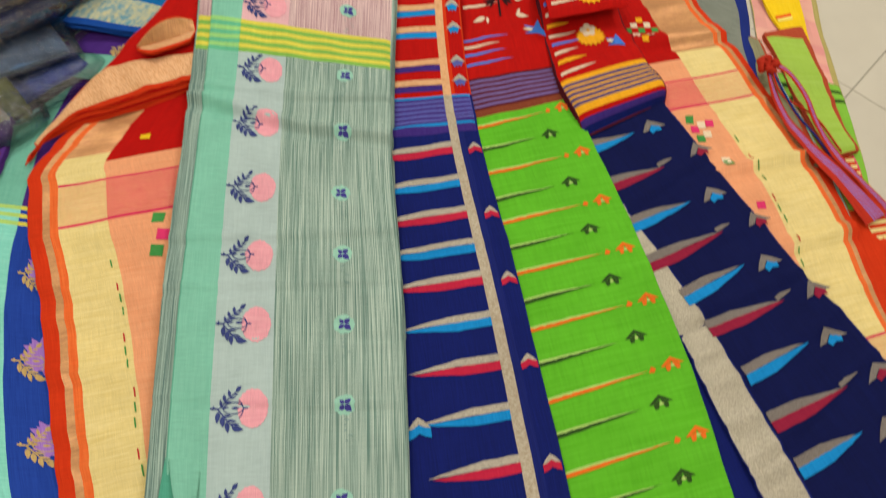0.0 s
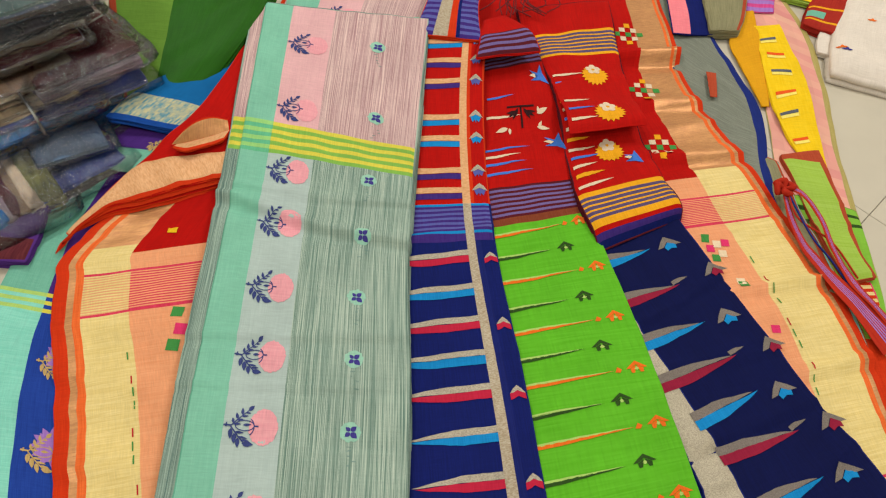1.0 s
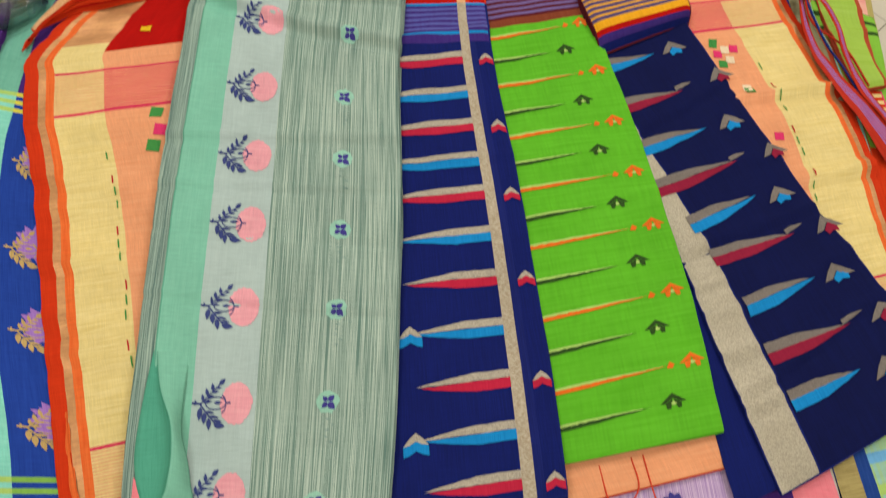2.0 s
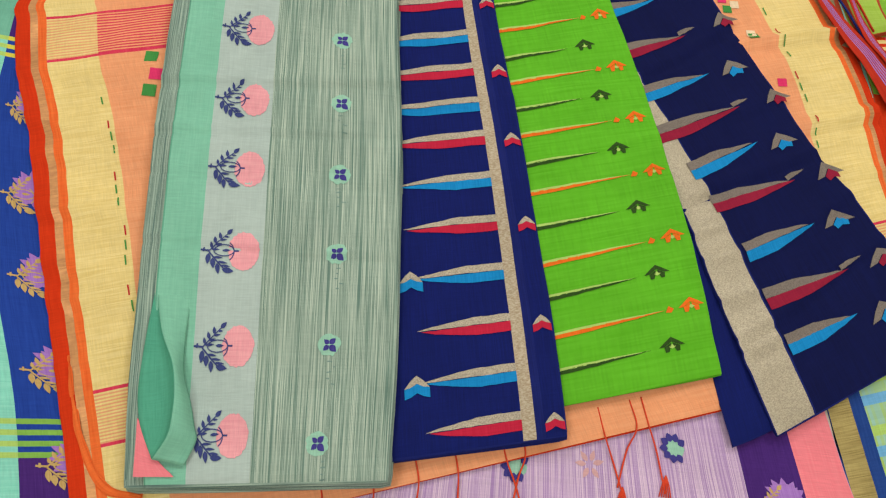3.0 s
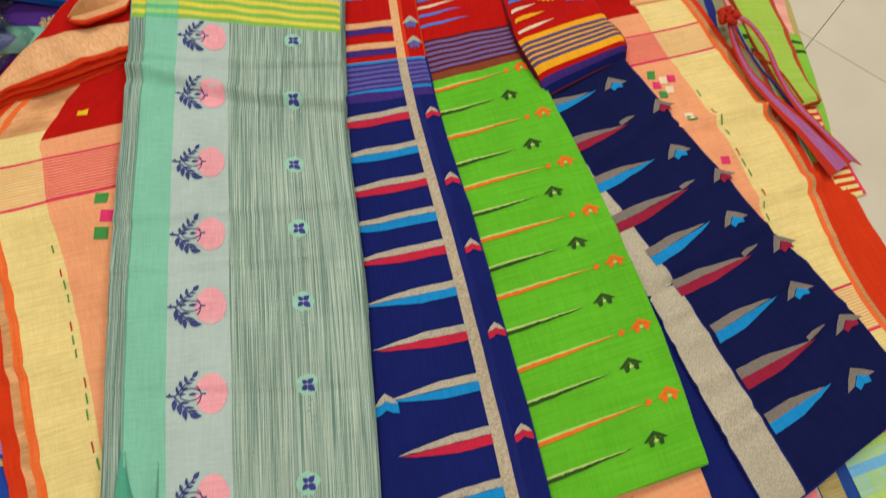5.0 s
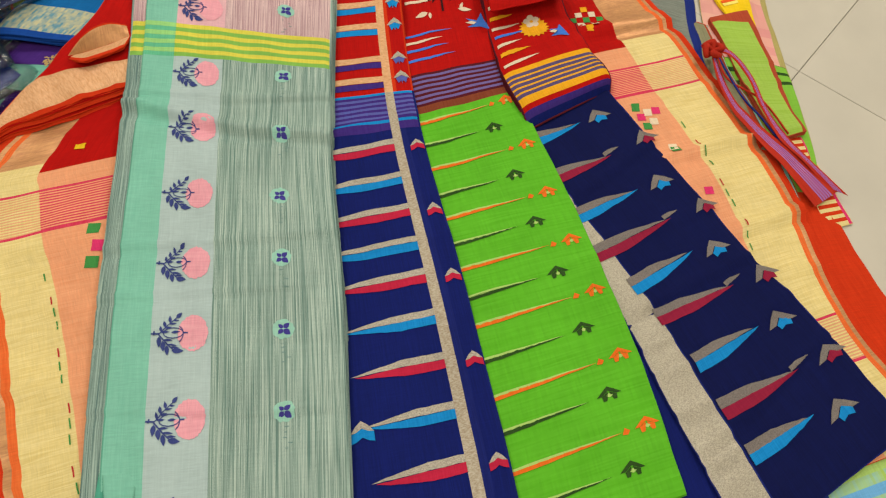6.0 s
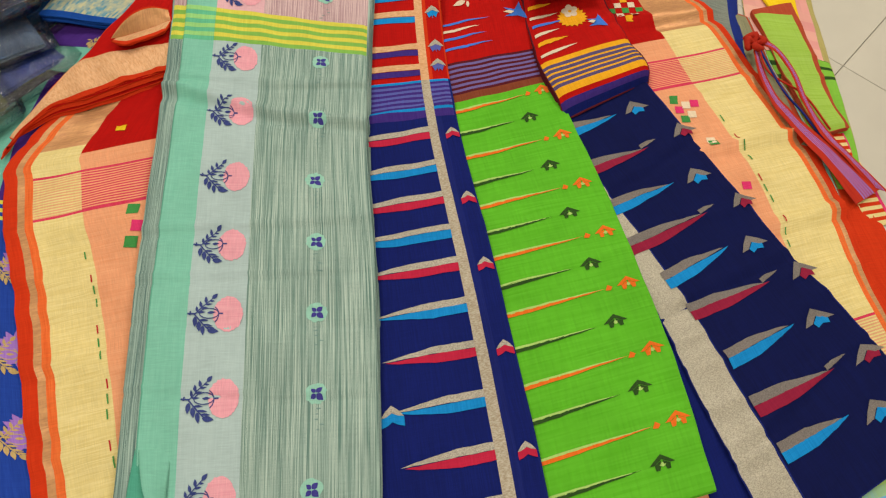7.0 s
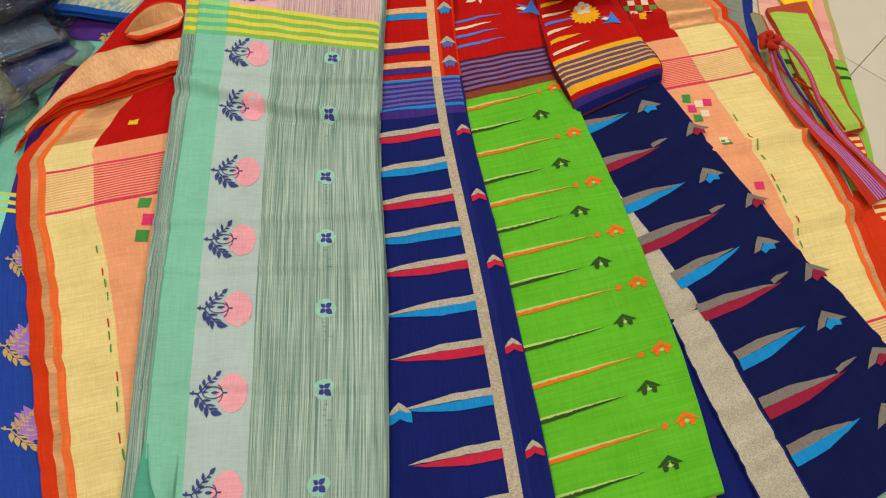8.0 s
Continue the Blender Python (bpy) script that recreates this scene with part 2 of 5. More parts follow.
# ---- the room ----
tile_mat = plain("floor_tile", "c6bfae", rough=0.28, var=0.05, scale=9.0, bump=0.02)
joint_mat = plain("tile_joint", "8b8577", rough=0.9)
wall_mat = plain("wall_paint", "d9d5cb", rough=0.85, var=0.03, scale=4.0)
ceil_mat = plain("ceiling_paint", "e6e4de", rough=0.9, var=0.02, scale=4.0)


def box(name, lo, hi, mat, parent=None, label="", bevel=0.0):
    bm = bmesh.new()
    bmesh.ops.create_cube(bm, size=1)
    for v in bm.verts:
        v.co = Vector([lo[i] + (v.co[i] + 0.5) * (hi[i] - lo[i]) for i in range(3)])
    if bevel:
        bmesh.ops.bevel(bm, geom=bm.edges[:], offset=bevel, segments=2, affect="EDGES")
    me = bpy.data.meshes.new(name)
    bm.to_mesh(me)
    bm.free()
    me.materials.append(mat)
    ob = new(name, me)
    if parent:
        ob.parent = parent
    if label:
        ob["label"] = label
    return ob


X0, X1, Y0, Y1, H = -2.6, 2.6, -2.4, 2.8, 2.8
floor = tagged(box("floor", (X0, Y0, -0.1), (X1, Y1, -0.004), joint_mat), "pale cream tiled shop floor with thin grey joints", "floor", kind="structure")
tagged(box("ceiling", (X0, Y0, H), (X1, Y1, H + 0.1), ceil_mat), "plain white ceiling", "ceiling", kind="structure")
for nm, lo, hi in (("wall_north", (X0, Y1, -0.1), (X1, Y1 + 0.12, H)), ("wall_south", (X0, Y0 - 0.12, -0.1), (X1, Y0, H)),
                   ("wall_west", (X0 - 0.12, Y0, -0.1), (X0, Y1, H)), ("wall_east", (X1, Y0, -0.1), (X1 + 0.12, Y1, H))):
    tagged(box(nm, lo, hi, wall_mat), "plain off-white shop wall", "wall", kind="structure")


RED, REDD = cloth("red_cotton", "bd1009", "a50c08", 0.5), cloth("orange_red_edge", "d23a14", "c22c0c", 0.4)
rng = np.random.RandomState(3)

# ---- spread peach saree with cream borders and a red end ----
peach = cloth("peach_cotton", "e89a6c", "f0ab80", 0.5, along=0)
cream = cloth("cream_zari", "dcc47a", "eedb9c", 0.5, along=0, rough=0.5)
orange = cloth("orange_selvedge", "e2602a", "ee7a3c", 0.5)
gold = cloth("gold_zari", "cf9866", "e4b488", 0.6, along=0, thread=900, slub=160, rough=0.5, metal=0.12)
gold_red = cloth("gold_red_zari", "b9835a", "cf9a66", 0.6, along=0, thread=900, slub=60, rough=0.38, metal=0.3)
pink_line = cloth("pink_line", "cf3050", "e0506a", 0.4)
B = thing("saree", "peach cotton saree spread flat with cream zari borders and red end", "saree")
sB = Sheet([(-.248, -.578), (-.293, -.480), (-.319, -.425), (-.367, -.327), (-.414, -.225), (-.465, -.115), (-.508, -.036), (-.532, .030), (-.542, .060), (-.515, .14), (-.475, .225), (-.43, .33), (-.41, .55), (-.40, .72), (-.40, .9)],
           [(.735, -.19), (.668, -.095), (.642, -.035), (.622, .05), (.604, .15), (.560, .265), (.518, .350), (.498, .400), (.480, .440), (.445, .495), (.410, .555), (.372, .645), (.356, .755), (.33, .87), (.31, 1.0)],
           [.012] * 15, [.012] * 15, amp=0.0012, seed=1, edge=0.004,
           creases=[("fold", .57, .02, .004, .004, .006), ("fold", .36, -.03, .004, .003, .006), ("pleat", .74, .01, .003, .004, .006), ("fold", .80, .03, .003, .005, .008), ("side", .70, .25, .80, .018, .014), ("side", .575, .25, .84, .010, .010), ("side", .445, .33, .84, .012, .009), ("side", .17, .36, .84, .010, .008), ("side", .02, .4, .84, .007, .008), ("fold", .23, .05, .004, .003, .005)]
           + [("hem", y, sl, .10, hi, .010) for y, sl, hi in ((-.035, .10, .0035), (-.105, -.05, .0045), (-.150, .12, .0030), (-.215, .05, .0045), (-.275, -.08, .0030), (-.330, .1, .0040))])
vst = [sB.locate((a[0] + b[0]) / 2, (a[1] + b[1]) / 2)[1] for a, b in (((-.499, -.036), (.518, .35)), ((-.524, .03), (.498, .40)), ((-.537, .062), (.48, .44)), ((-.280, -.48), (.668, -.095)), ((-.306, -.425), (.642, -.035)))]
FINE = [vst[0] + (vst[1] - vst[0]) * i / 34 for i in range(35)]
FIN2 = [vst[3] + (vst[4] - vst[3]) * i / 34 for i in range(35)]


def zone_b(u, v):
    end = v > vst[2]
    if u < .0165 or u > .990:
        return "selvedge", REDD
    if u < .0250 or u > .984:
        return "selvedge", gold_red
    if u < .0345 or u > .977:
        return "selvedge", orange
    border = u < .092 or u > .905
    stripe = False
    for rows in (FINE, FIN2):
        if rows[0] < v < rows[-1]:
            k = int((v - rows[0]) / (rows[-1] - rows[0]) * 34)
            stripe = k % 2 == 0 or k < 2 or k > 31
            if k < 2 or k > 31:
                return ("border" if border else "body"), pink_line
    if end:
        return ("border", gold_red if v > vst[2] + .015 else cream) if border else ("end_piece", RED)
    if border:
        return "border", (cream_stripe if stripe else cream)
    return "body", (pink_line if stripe else peach)


cream_stripe = cloth("cream_pink_stripe", "dd9a70", "e6b080", 0.4, along=0)
weave(B, sB, zone_b, (.0165, .0250, .0345, .092, .905, .977, .984, .990), FINE + FIN2 + [vst[2], vst[2] + .015], layers=2, layer=.0012, step=.011, side=REDD,
      labels={"end_piece": "plain deep red end piece", "border": "cream and gold zari border"})
green_dot, pink_dot, red_dash = cloth("green_thread", "3f8a42"), cloth("magenta_thread", "d8336a"), cloth("red_thread", "b8202c")
white_dot = cloth("cream_thread", "e6d0b0")


def around(sheet, x, y, pts, turn=0.0):
    """Outline pts, in metres along the world's x and y, set at the place (x, y) of the sheet."""
    u, v = sheet.locate(x, y)
    h = .002
    o = sheet.flat(u, v)[:2]
    m = np.stack([(sheet.flat(u + h, v)[:2] - o) / h, (sheet.flat(u, v + h)[:2] - o) / h], -1)
    c, s = math.cos(turn), math.sin(turn)
    p = np.asarray(pts, float)
    q = np.stack([p[:, 0] * c - p[:, 1] * s, p[:, 0] * s + p[:, 1] * c], -1)
    return np.array((u, v)) + q @ np.linalg.inv(m).T


def square(sheet, x, y, size, mat, owner, name="woven_square", turn=.12):
    h = size / 2
    p = around(sheet, x, y, [(-h, -h), (0, -h), (h, -h), (h, 0), (h, h), (0, h), (-h, h), (-h, 0)], turn)
    return patch(owner, sheet, [(p, 0)], [mat], name)


for x, y, mt in ((-.350, .008, green_dot), (-.339, -.014, pink_dot), (-.333, -.036, green_dot)):
    square(sB, x, y, .0165, mt, B)
for x, y, mt in ((.389, .279, green_dot), (.398, .263, pink_dot), (.418, .271, pink_dot), (.407, .243, green_dot), (.404, .272, white_dot), (.413, .256, white_dot), (.446, .201, green_dot), (.434, .207, white_dot), (.476, .131, pink_dot)):
    square(sB, x, y, .0125, mt, B)
for side_u in (.086, .911):
    for k in range(34):
        v = .09 + k * .018
        if abs(v - vst[0]) < .06 or v > vst[0] - .03 or k % 4 == 3:
            continue
        q = local(sB, side_u + .002 * math.sin(k), v, [(-.0008, -.006), (.0008, -.006), (.0008, 0), (.0008, .006), (-.0008, .006), (-.0008, 0)])
        patch(B, sB, [(q, 0)], [red_dash if (k // 2) % 2 else green_dot], "woven_dash")
mustard, offwhite = cloth("mustard_thread", "e2a018"), cloth("white_thread", "d8c4a8")


def diamond(owner, sheet, x, y, step):
    """Nine small squares that make a checked diamond."""
    e = step * .47
    for a, c, m in ((-2, 0, green_dot), (0, 2, mustard), (2, 0, green_dot), (0, -2, mustard), (0, 0, green_dot), (-1, 1, offwhite), (1, 1, offwhite), (-1, -1, offwhite), (1, -1, offwhite)):
        q = [(a * step / 1.06 + i * e, c * step + j * e) for i, j in ((-1, -1), (1, -1), (1, 1), (-1, 1))]
        patch(owner, sheet, [(around(sheet, x, y, q, .16), 0)], [m], "woven_square")


for x, y in ((.324, .459), (.292, .592), (.266, .742)):
    diamond(B, sB, x, y, .0118)

# corner of the red end piece turned over: red cloth, its gold border and the stacked red edges
sBr = Sheet([(-.504, .208), (-.494, .224), (-.477, .267), (-.460, .309), (-.431, .378), (-.408, .532)], [(-.497, .205), (-.466, .236), (-.425, .262), (-.356, .283), (-.340, .316), (-.340, .419)],
            [.034, .036, .040, .044, .048, .052], [.033, .034, .034, .034, .034, .040], amp=.0012, seed=4)
weave(B, sBr, lambda u, v: ("flipped_corner", RED), layers=3, layer=.0028, step=.006, side=REDD, labels={"flipped_corner": "red corner turned over"})
GOL, GOR = [(-.547, .103), (-.533, .139), (-.516, .170), (-.493, .222), (-.452, .253), (-.350, .290)], [(-.541, .101), (-.530, .124), (-.501, .158), (-.457, .180), (-.412, .209), (-.340, .250)]
EDR = [(-.553, .072), (-.550, .097), (-.511, .143), (-.458, .171), (-.412, .197), (-.345, .240)]
GZ, EZ = (.024, .027, .031, .034, .036, .036), (.016, .017, .018, .018, .018, .020)
sBf = Sheet(GOL, GOR, [.025, .029, .036, .041, .042, .040], GZ, amp=.0016, seed=4, creases=[("fold", .16, .03, .002, .002, .008), ("fold", .24, -.03, .002, .002, .006)])
weave(B, sBf, lambda u, v: ("flipped_border", gold if u < .90 else REDD), (.90,), layers=2, layer=.0020, step=.005, side=REDD, labels={"flipped_border": "gold zari border turned over"})
for k in range(4):
    a, c = k / 4, (k + 1) / 4 + .02
    rows_e = [[tuple(np.array(p) * (1 - f) + np.array(q) * f) for p, q in zip(GOR, EDR)] for f in (max(a - .25, 0), c)]
    ze = [[z0 * (1 - f) + z1 * f - .0008 * k for z0, z1 in zip(GZ, EZ)] for f in (a, c)]
    weave(B, Sheet(rows_e[0], rows_e[1], [z - .001 for z in ze[0]], ze[1], amp=.0006, seed=70 + k, edge=.003), lambda u, v: ("turned_edge", REDD if k % 2 else RED), layers=1, layer=.0016, step=.006, side=REDD)
# turned loop of the red corner, its gold lining open to the front
LT, LB = [(-.446, .271), (-.431, .296), (-.415, .316), (-.398, .330), (-.380, .340)], [(-.444, .270), (-.433, .265), (-.418, .264), (-.394, .281), (-.374, .298)]
LM = [tuple((np.array(p) + np.array(q)) / 2 + (.004, .004)) for p, q in zip(LT, LB)]
sLp = Sheet(LT, LM, [.052, .063, .067, .064, .052], [.050, .046, .046, .046, .046], amp=.0008, seed=101, edge=.002)
weave(B, sLp, lambda u, v: ("turned_loop", REDD if u < .10 else gold_red), (.10,), layers=1, layer=.0012, step=.005, side=RED)
sLq = Sheet(LM, LB, [.050, .0462, .0462, .0462, .0462], [.050, .052, .053, .052, .051], amp=.0008, seed=102, edge=.002)
weave(B, sLq, lambda u, v: ("turned_loop", REDD if u > .80 else gold), (.80,), layers=3, layer=.0022, step=.005, side=REDD)
square(sB, -.411, .144, .014, cloth("yellow_tag", "e0b81c"), B, "price_tag")

# ---- grey-green saree with flower border ----
grey = cloth("grey_green_slub", "66847a", "c0d1c3", 0.58, thread=2100, slub=7, sharp=.13, bias=.02, bump=.5)
greye = cloth("grey_edge_slub", "5c7872", "aac0b2", 0.60, thread=1900, slub=7, sharp=.12, bias=.02)
mint = cloth("mint_cotton", "7abca4", "8ac8b0", 0.4)
# darker mint for the thin line along the fold lip
mint_dark_line = cloth("mint_fold_edge", "5fa58e", "6fb49c", 0.4)
pale = cloth("pale_grey_cotton", "aabdba", "b7c9c5", 0.4)
mauve = cloth("mauve_pink_slub", "a9848a", "e8cec8", 0.58, thread=2100, slub=7, sharp=.13, bias=.02, bump=.5)
lpink = cloth("light_pink_cotton", "dba9b0", "e8bcbc", 0.4)
yel, grn = cloth("yellow_stripe", "d0c64a"), cloth("green_stripe", "7cae4c")
myel, mgrn = cloth("mint_yellow_stripe", "92c978"), cloth("mint_green_stripe", "5fb389")
D = thing("saree", "grey-green slub saree folded long, pink end and mint floral border", "saree")
sD = Sheet([(-.214, -.500), (-.249, -.355), (-.297, -.124), (-.335, .110), (-.366, .300), (-.390, .450), (-.417, .612)],
           [(.041, -.456), (.023, -.307), (-.009, -.095), (-.051, .125), (-.071, .290), (-.085, .425), (-.106, .636)],
           [.038, .038, .038, .040, .046, .060, .068], [.040, .042, .044, .046, .050, .058, .064], amp=.0013, seed=2, edge=.005,
           creases=[("lip", .068, 0, .004, .0035, .003), ("pleat", .655, -.05, .006, .0065, .009), ("pleat", .705, .01, .004, .003, .006), ("pleat", .40, .012, .002, .0028, .004), ("pleat", .25, -.02, .002, .002, .004), ("pleat", .47, .02, .003, .003, .006), ("fold", .335, -.01, .001, -.0022, .003), ("fold", .70, .02, .003, .003, .006)])
vS = sD.locate(-.22, .285)[1]
SB = [vS + .0075 * i for i in range(9)]


def zone_d(u, v):
    pk = v > SB[-1]
    if SB[0] < v < SB[-1]:
        k = int((v - SB[0]) / .0075)
        if .068 < u < .228:
            return "stripes", (myel if k % 2 else mgrn)
        return "stripes", (yel if k % 2 else grn)
    if u < .068:
        return "body", (mauve if pk else greye)
    if u < .228:
        return "mint_border", (mint_dark_line if u < .075 else mint)
    if u < .472:
        return "floral_border", (lpink if pk else pale)
    return ("end_piece", mauve) if pk else ("body", grey)


weave(D, sD, zone_d, (.06, .064, .068, .072, .075, .08, .228, .472), SB + [.60 + .002 * i for i in range(56)], layers=7, layer=.0032, step=.006, side=greye, spread=.0009,
      labels={"end_piece": "mauve pink slub end piece", "stripes": "yellow and green woven stripes"})
indigo, discp = cloth("indigo_thread", "343f76", "465088", 0.5), cloth("rose_pink_thread", "e59aa6", "efaeb6", 0.5, along=0)
minty, violet = cloth("mint_thread", "92c2ae"), cloth("violet_thread", "3f3a86")


faded = cloth("faded_thread", "6c8c8a", "789890", 0.5)


def sprig(owner, sheet, u, v, seed, size=1.0, mat=None, name="sprig_motif"):
    """A stem that parts into a leafy upper and lower branch, with a lens-shaped curl and slim leaves between them."""
    r = np.random.RandomState(seed)
    k = .00023 * size
    sh = [stem(-92, 4, -48, 0, 9), stem(-78, -5, -76, 16, 8), stem(-50, 0, -10, 40, 6), stem(-12, 38, 42, 88, 5), stem(-52, -4, -6, -54, 7), stem(-8, -52, 40, -98, 6), stem(72, 2, 94, 2, 8)]
    for x, y, a, length, width in ((-40, 12, 98, 30, 15), (-19, 33, 103, 37, 17), (4, 55, 100, 38, 17), (33, 80, 46, 40, 22), (-22, 27, 12, 36, 11), (0, 48, 8, 36, 11), (-42, 8, 0, 46, 13), (20, 68, -2, 26, 10),
                                   (-50, -14, -92, 54, 25), (-31, -36, -86, 54, 25), (-8, -60, -80, 50, 23), (18, -88, -6, 58, 28), (-26, -32, -6, 48, 12), (-6, -52, -8, 48, 12), (12, -70, -6, 46, 12), (12, 4, 4, 42, 15)):
        sh.append(leaf(x, y, math.radians(a + r.uniform(-5, 5)), length * r.uniform(.93, 1.07), width))
    for cx, cy, rx, ry, a0, a1, n in ((22, 2, 50, 27, 10, 350, 12), (36, -4, 36, 44, -62, 66, 5)):
        for i in range(n):
            p, q = (math.radians(a0 + (a1 - a0) * j / n) for j in (i, i + 1))
            sh.append(stem(cx + rx * math.cos(p), cy + ry * math.sin(p), cx + rx * math.cos(q), cy + ry * math.sin(q), 5))
    patch(owner, sheet, [(local(sheet, u, v, p * (k, k * 1.06)), 0) for p in sh], [mat or indigo], name, lift=.001)


def flower_d(owner, sheet, x, y, seed):
    u, v = sheet.locate(x, y)
    r = np.random.RandomState(seed)
    patch(owner, sheet, [(local(sheet, .398, v, round_outline(.0176, 56, .045, r, 1.27)), 0)], [discp], "pink_disc_motif", lift=.0006)
    sprig(owner, sheet, .398 - .0276 / sheet.wide, v, seed, 1.0)


def butterfly(owner, sheet, x, y, seed):
    u, v = sheet.locate(x, y)
    r = np.random.RandomState(seed)
    sh = [(local(sheet, u, v, round_outline(.0125, 26, .10, r)), 0)]
    for a, b, f in ((-1, 1, .8), (1, 1, 1.0), (-1, -1, .9), (1, -1, 1.15)):
        sh.append((local(sheet, u, v, leaf(a * .0004, b * .0008, math.atan2(b * .9, a), .0092 * f, .0066 * f)), 1))
    patch(owner, sheet, sh[:1], [minty], "mint_ground_motif", lift=.0006)
    patch(owner, sheet, [(s, 0) for s, _ in sh[1:]], [violet], "butterfly_motif", lift=.001)
    # stray threads of the motif showing through below it
    for k in range(5):
        x0, y0 = r.uniform(-.006, .006), -.018 - .006 * k
        patch(owner, sheet, [(local(sheet, u, v, stem(x0, y0, x0 + r.uniform(.002, .006), y0 + r.uniform(-.001, .001), .0011)), 0)], [faded], "stray_thread_motif", lift=.0006)


for k, (x, y) in enumerate(((-.296, .523), (-.266, .376), (-.245, .256), (-.224, .160), (-.225, .055), (-.206, -.045), (-.192, -.140), (-.175, -.243), (-.159, -.348), (-.139, -.442))):
    flower_d(D, sD, x, y, k)
for k, (x, y) in enumerate(((-.176, .543), (-.148, .384), (-.133, .259), (-.121, .155), (-.107, .060), (-.090, -.034), (-.072, -.128), (-.058, -.225), (-.044, -.330), (-.036, -.43))):
    butterfly(D, sD, x, y, k)
# lower fold of the same cloth, reaching further back
sD2 = Sheet([(-.375, .56), (-.385, .68), (-.40, .80), (-.41, .95)], [(-.085, .60), (-.075, .68), (-.06, .80), (-.055, .95)], .026, .026, amp=.002, seed=6)
weave(D, sD2, lambda u, v: ("under_fold", mint if u < .2 else (lpink if u < .467 else mauve)), (.2, .467), layers=5, layer=.003, step=.009, side=mauve)
for x, y in ((-.265, .665), (-.262, .80)):
    u, v = sD2.locate(x, y)
    patch(D, sD2, [(local(sD2, .390, v, round_outline(.0176, 48, .04, rng, 1.27)), 0)], [discp], "pink_disc_motif", lift=.0006)
    sprig(D, sD2, .390 - .0276 / sD2.wide, v, 7)
butterfly(D, sD2, -.135, .680, 3)

# ---- navy saree strips ----
navy = cloth("navy_cotton", "121e68", "0f1957", 0.5)
navyd = cloth("navy_fold", "1a256e", "151d5c", 0.5)
zari = cloth("grey_gold_zari", "8c867a", "cac0ac", 0.6, thread=1300, slub=700, rough=.45, metal=.05, sharp=.18)
zarib = cloth("gold_band_zari", "9c8a70", "c2b8a4", 0.65, along=0, thread=1300, slub=300, rough=.45, metal=.05, sharp=.18)
azure, crimson = cloth("azure_thread", "1280c4", "1c90d4", .5), cloth("crimson_thread", "b8213e", "c42a48", .5)
purple, periw = cloth("purple_thread", "3a2474"), cloth("periwinkle_thread", "5c589c", "5464b0", .5)
maroon = cloth("maroon_cotton", "5c1a24", "4a1420", 0.5)


def chevron(owner, sheet, u, v, s, col, turn=0.0, name="arrow_motif", plain_low=False):
    def both(arm):
        return [local(sheet, u, v, np.array([(x * k, y) for x, y in arm]) * s, turn) for k in (1, -1)]

    a = [(p, 0) for p in both([(-.5, -.05), (-.25, .28), (0, .5), (0, .15), (-.25, 0)])]
    if plain_low:
        b = [(p, 1) for p in both([(-.5, -.06), (-.25, 0), (0, .14), (0, -.26), (-.25, -.42), (-.5, -.5)])]
    else:
        b = [(p, 1) for p in both([(-.36, -.06), (0, .12), (0, -.2), (-.22, -.44)])] + [(local(sheet, u, v, np.array([(-.1, 0), (.1, 0), (0, -.5)]) * s, turn), 1)]
    patch(owner, sheet, a + b, [zari, col], name, lift=.0012)


E = thing("saree", "navy saree folded narrow with red and azure wedge stripes", "saree")
sE = Sheet([(.0, -.446), (-.03, -.308), (-.07, -.125), (-.125, .130), (-.155, .295), (-.175, .450), (-.185, .600)],
           [(.223, -.381), (.191, -.246), (.144, -.068), (.072, .179), (.038, .334), (.013, .484), (-.004, .640)],
           [.028] * 5 + [.040, .048], [.033] * 5 + [.048, .058], amp=.0012, seed=9, edge=.004, creases=[("fold", .42, .0, .002, .0025, .006), ("fold", .62, .02, .002, .003, .006)])
ve0, ve1 = sE.locate(.066, .198)[1], sE.locate(.052, .265)[1]
EB = [ve0 + (ve1 - ve0) * i / 16 for i in range(17)]


def zone_e(u, v):
    if .80 < u < .862:
        return "zari_band", (gold if v > ve1 else zarib)
    if v > ve1:
        return ("end_piece", REDD if .862 < u < .89 else RED)
    if v > ve0:
        k = int((v - ve0) / (ve1 - ve0) * 16)
        return "striped_band", (purple if k < 3 else azure if k in (3, 15) else (periw if k % 2 else purple))
    return ("body", navyd if .862 < u < .905 else navy)


weave(E, sE, zone_e, (.80, .862, .89, .905), EB, layers=6, layer=.0022, step=.007, side=navyd, side_end=(ve1, REDD), spread=.0006, labels={"end_piece": "red end piece", "zari_band": "grey-gold zari band"})
for k, (x, y) in enumerate(((.023, .163), (.037, .107), (.053, .057), (.070, .008), (.088, -.040), (.104, -.093), (.122, -.146), (.138, -.207), (.155, -.265), (.168, -.318), (.180, -.373))):
    u, v = sE.locate(x, y)
    col = azure if k % 2 else crimson
    tip = v - max(.001, .009 - .002 * k)
    u0 = (.03, .05, .08, .12, .18, .27, .30, .33, .34, .34, .35)[k]
    bars(E, sE, [wedge(sE, u0, .80, tip, v, .0005, .0095, rng, m=0), wedge(sE, u0 + .02, .80, tip - .001, v - .0005, -.0105, .0008, rng, m=1)], [zari, col], "wedge_stripe", lift=.001)
    if k % 2 == 0:
        chevron(E, sE, .954, v - .006, .0195, crimson, plain_low=True)
    if k in (7, 9):
        chevron(E, sE, .325, v - .004, .025, col, plain_low=True)
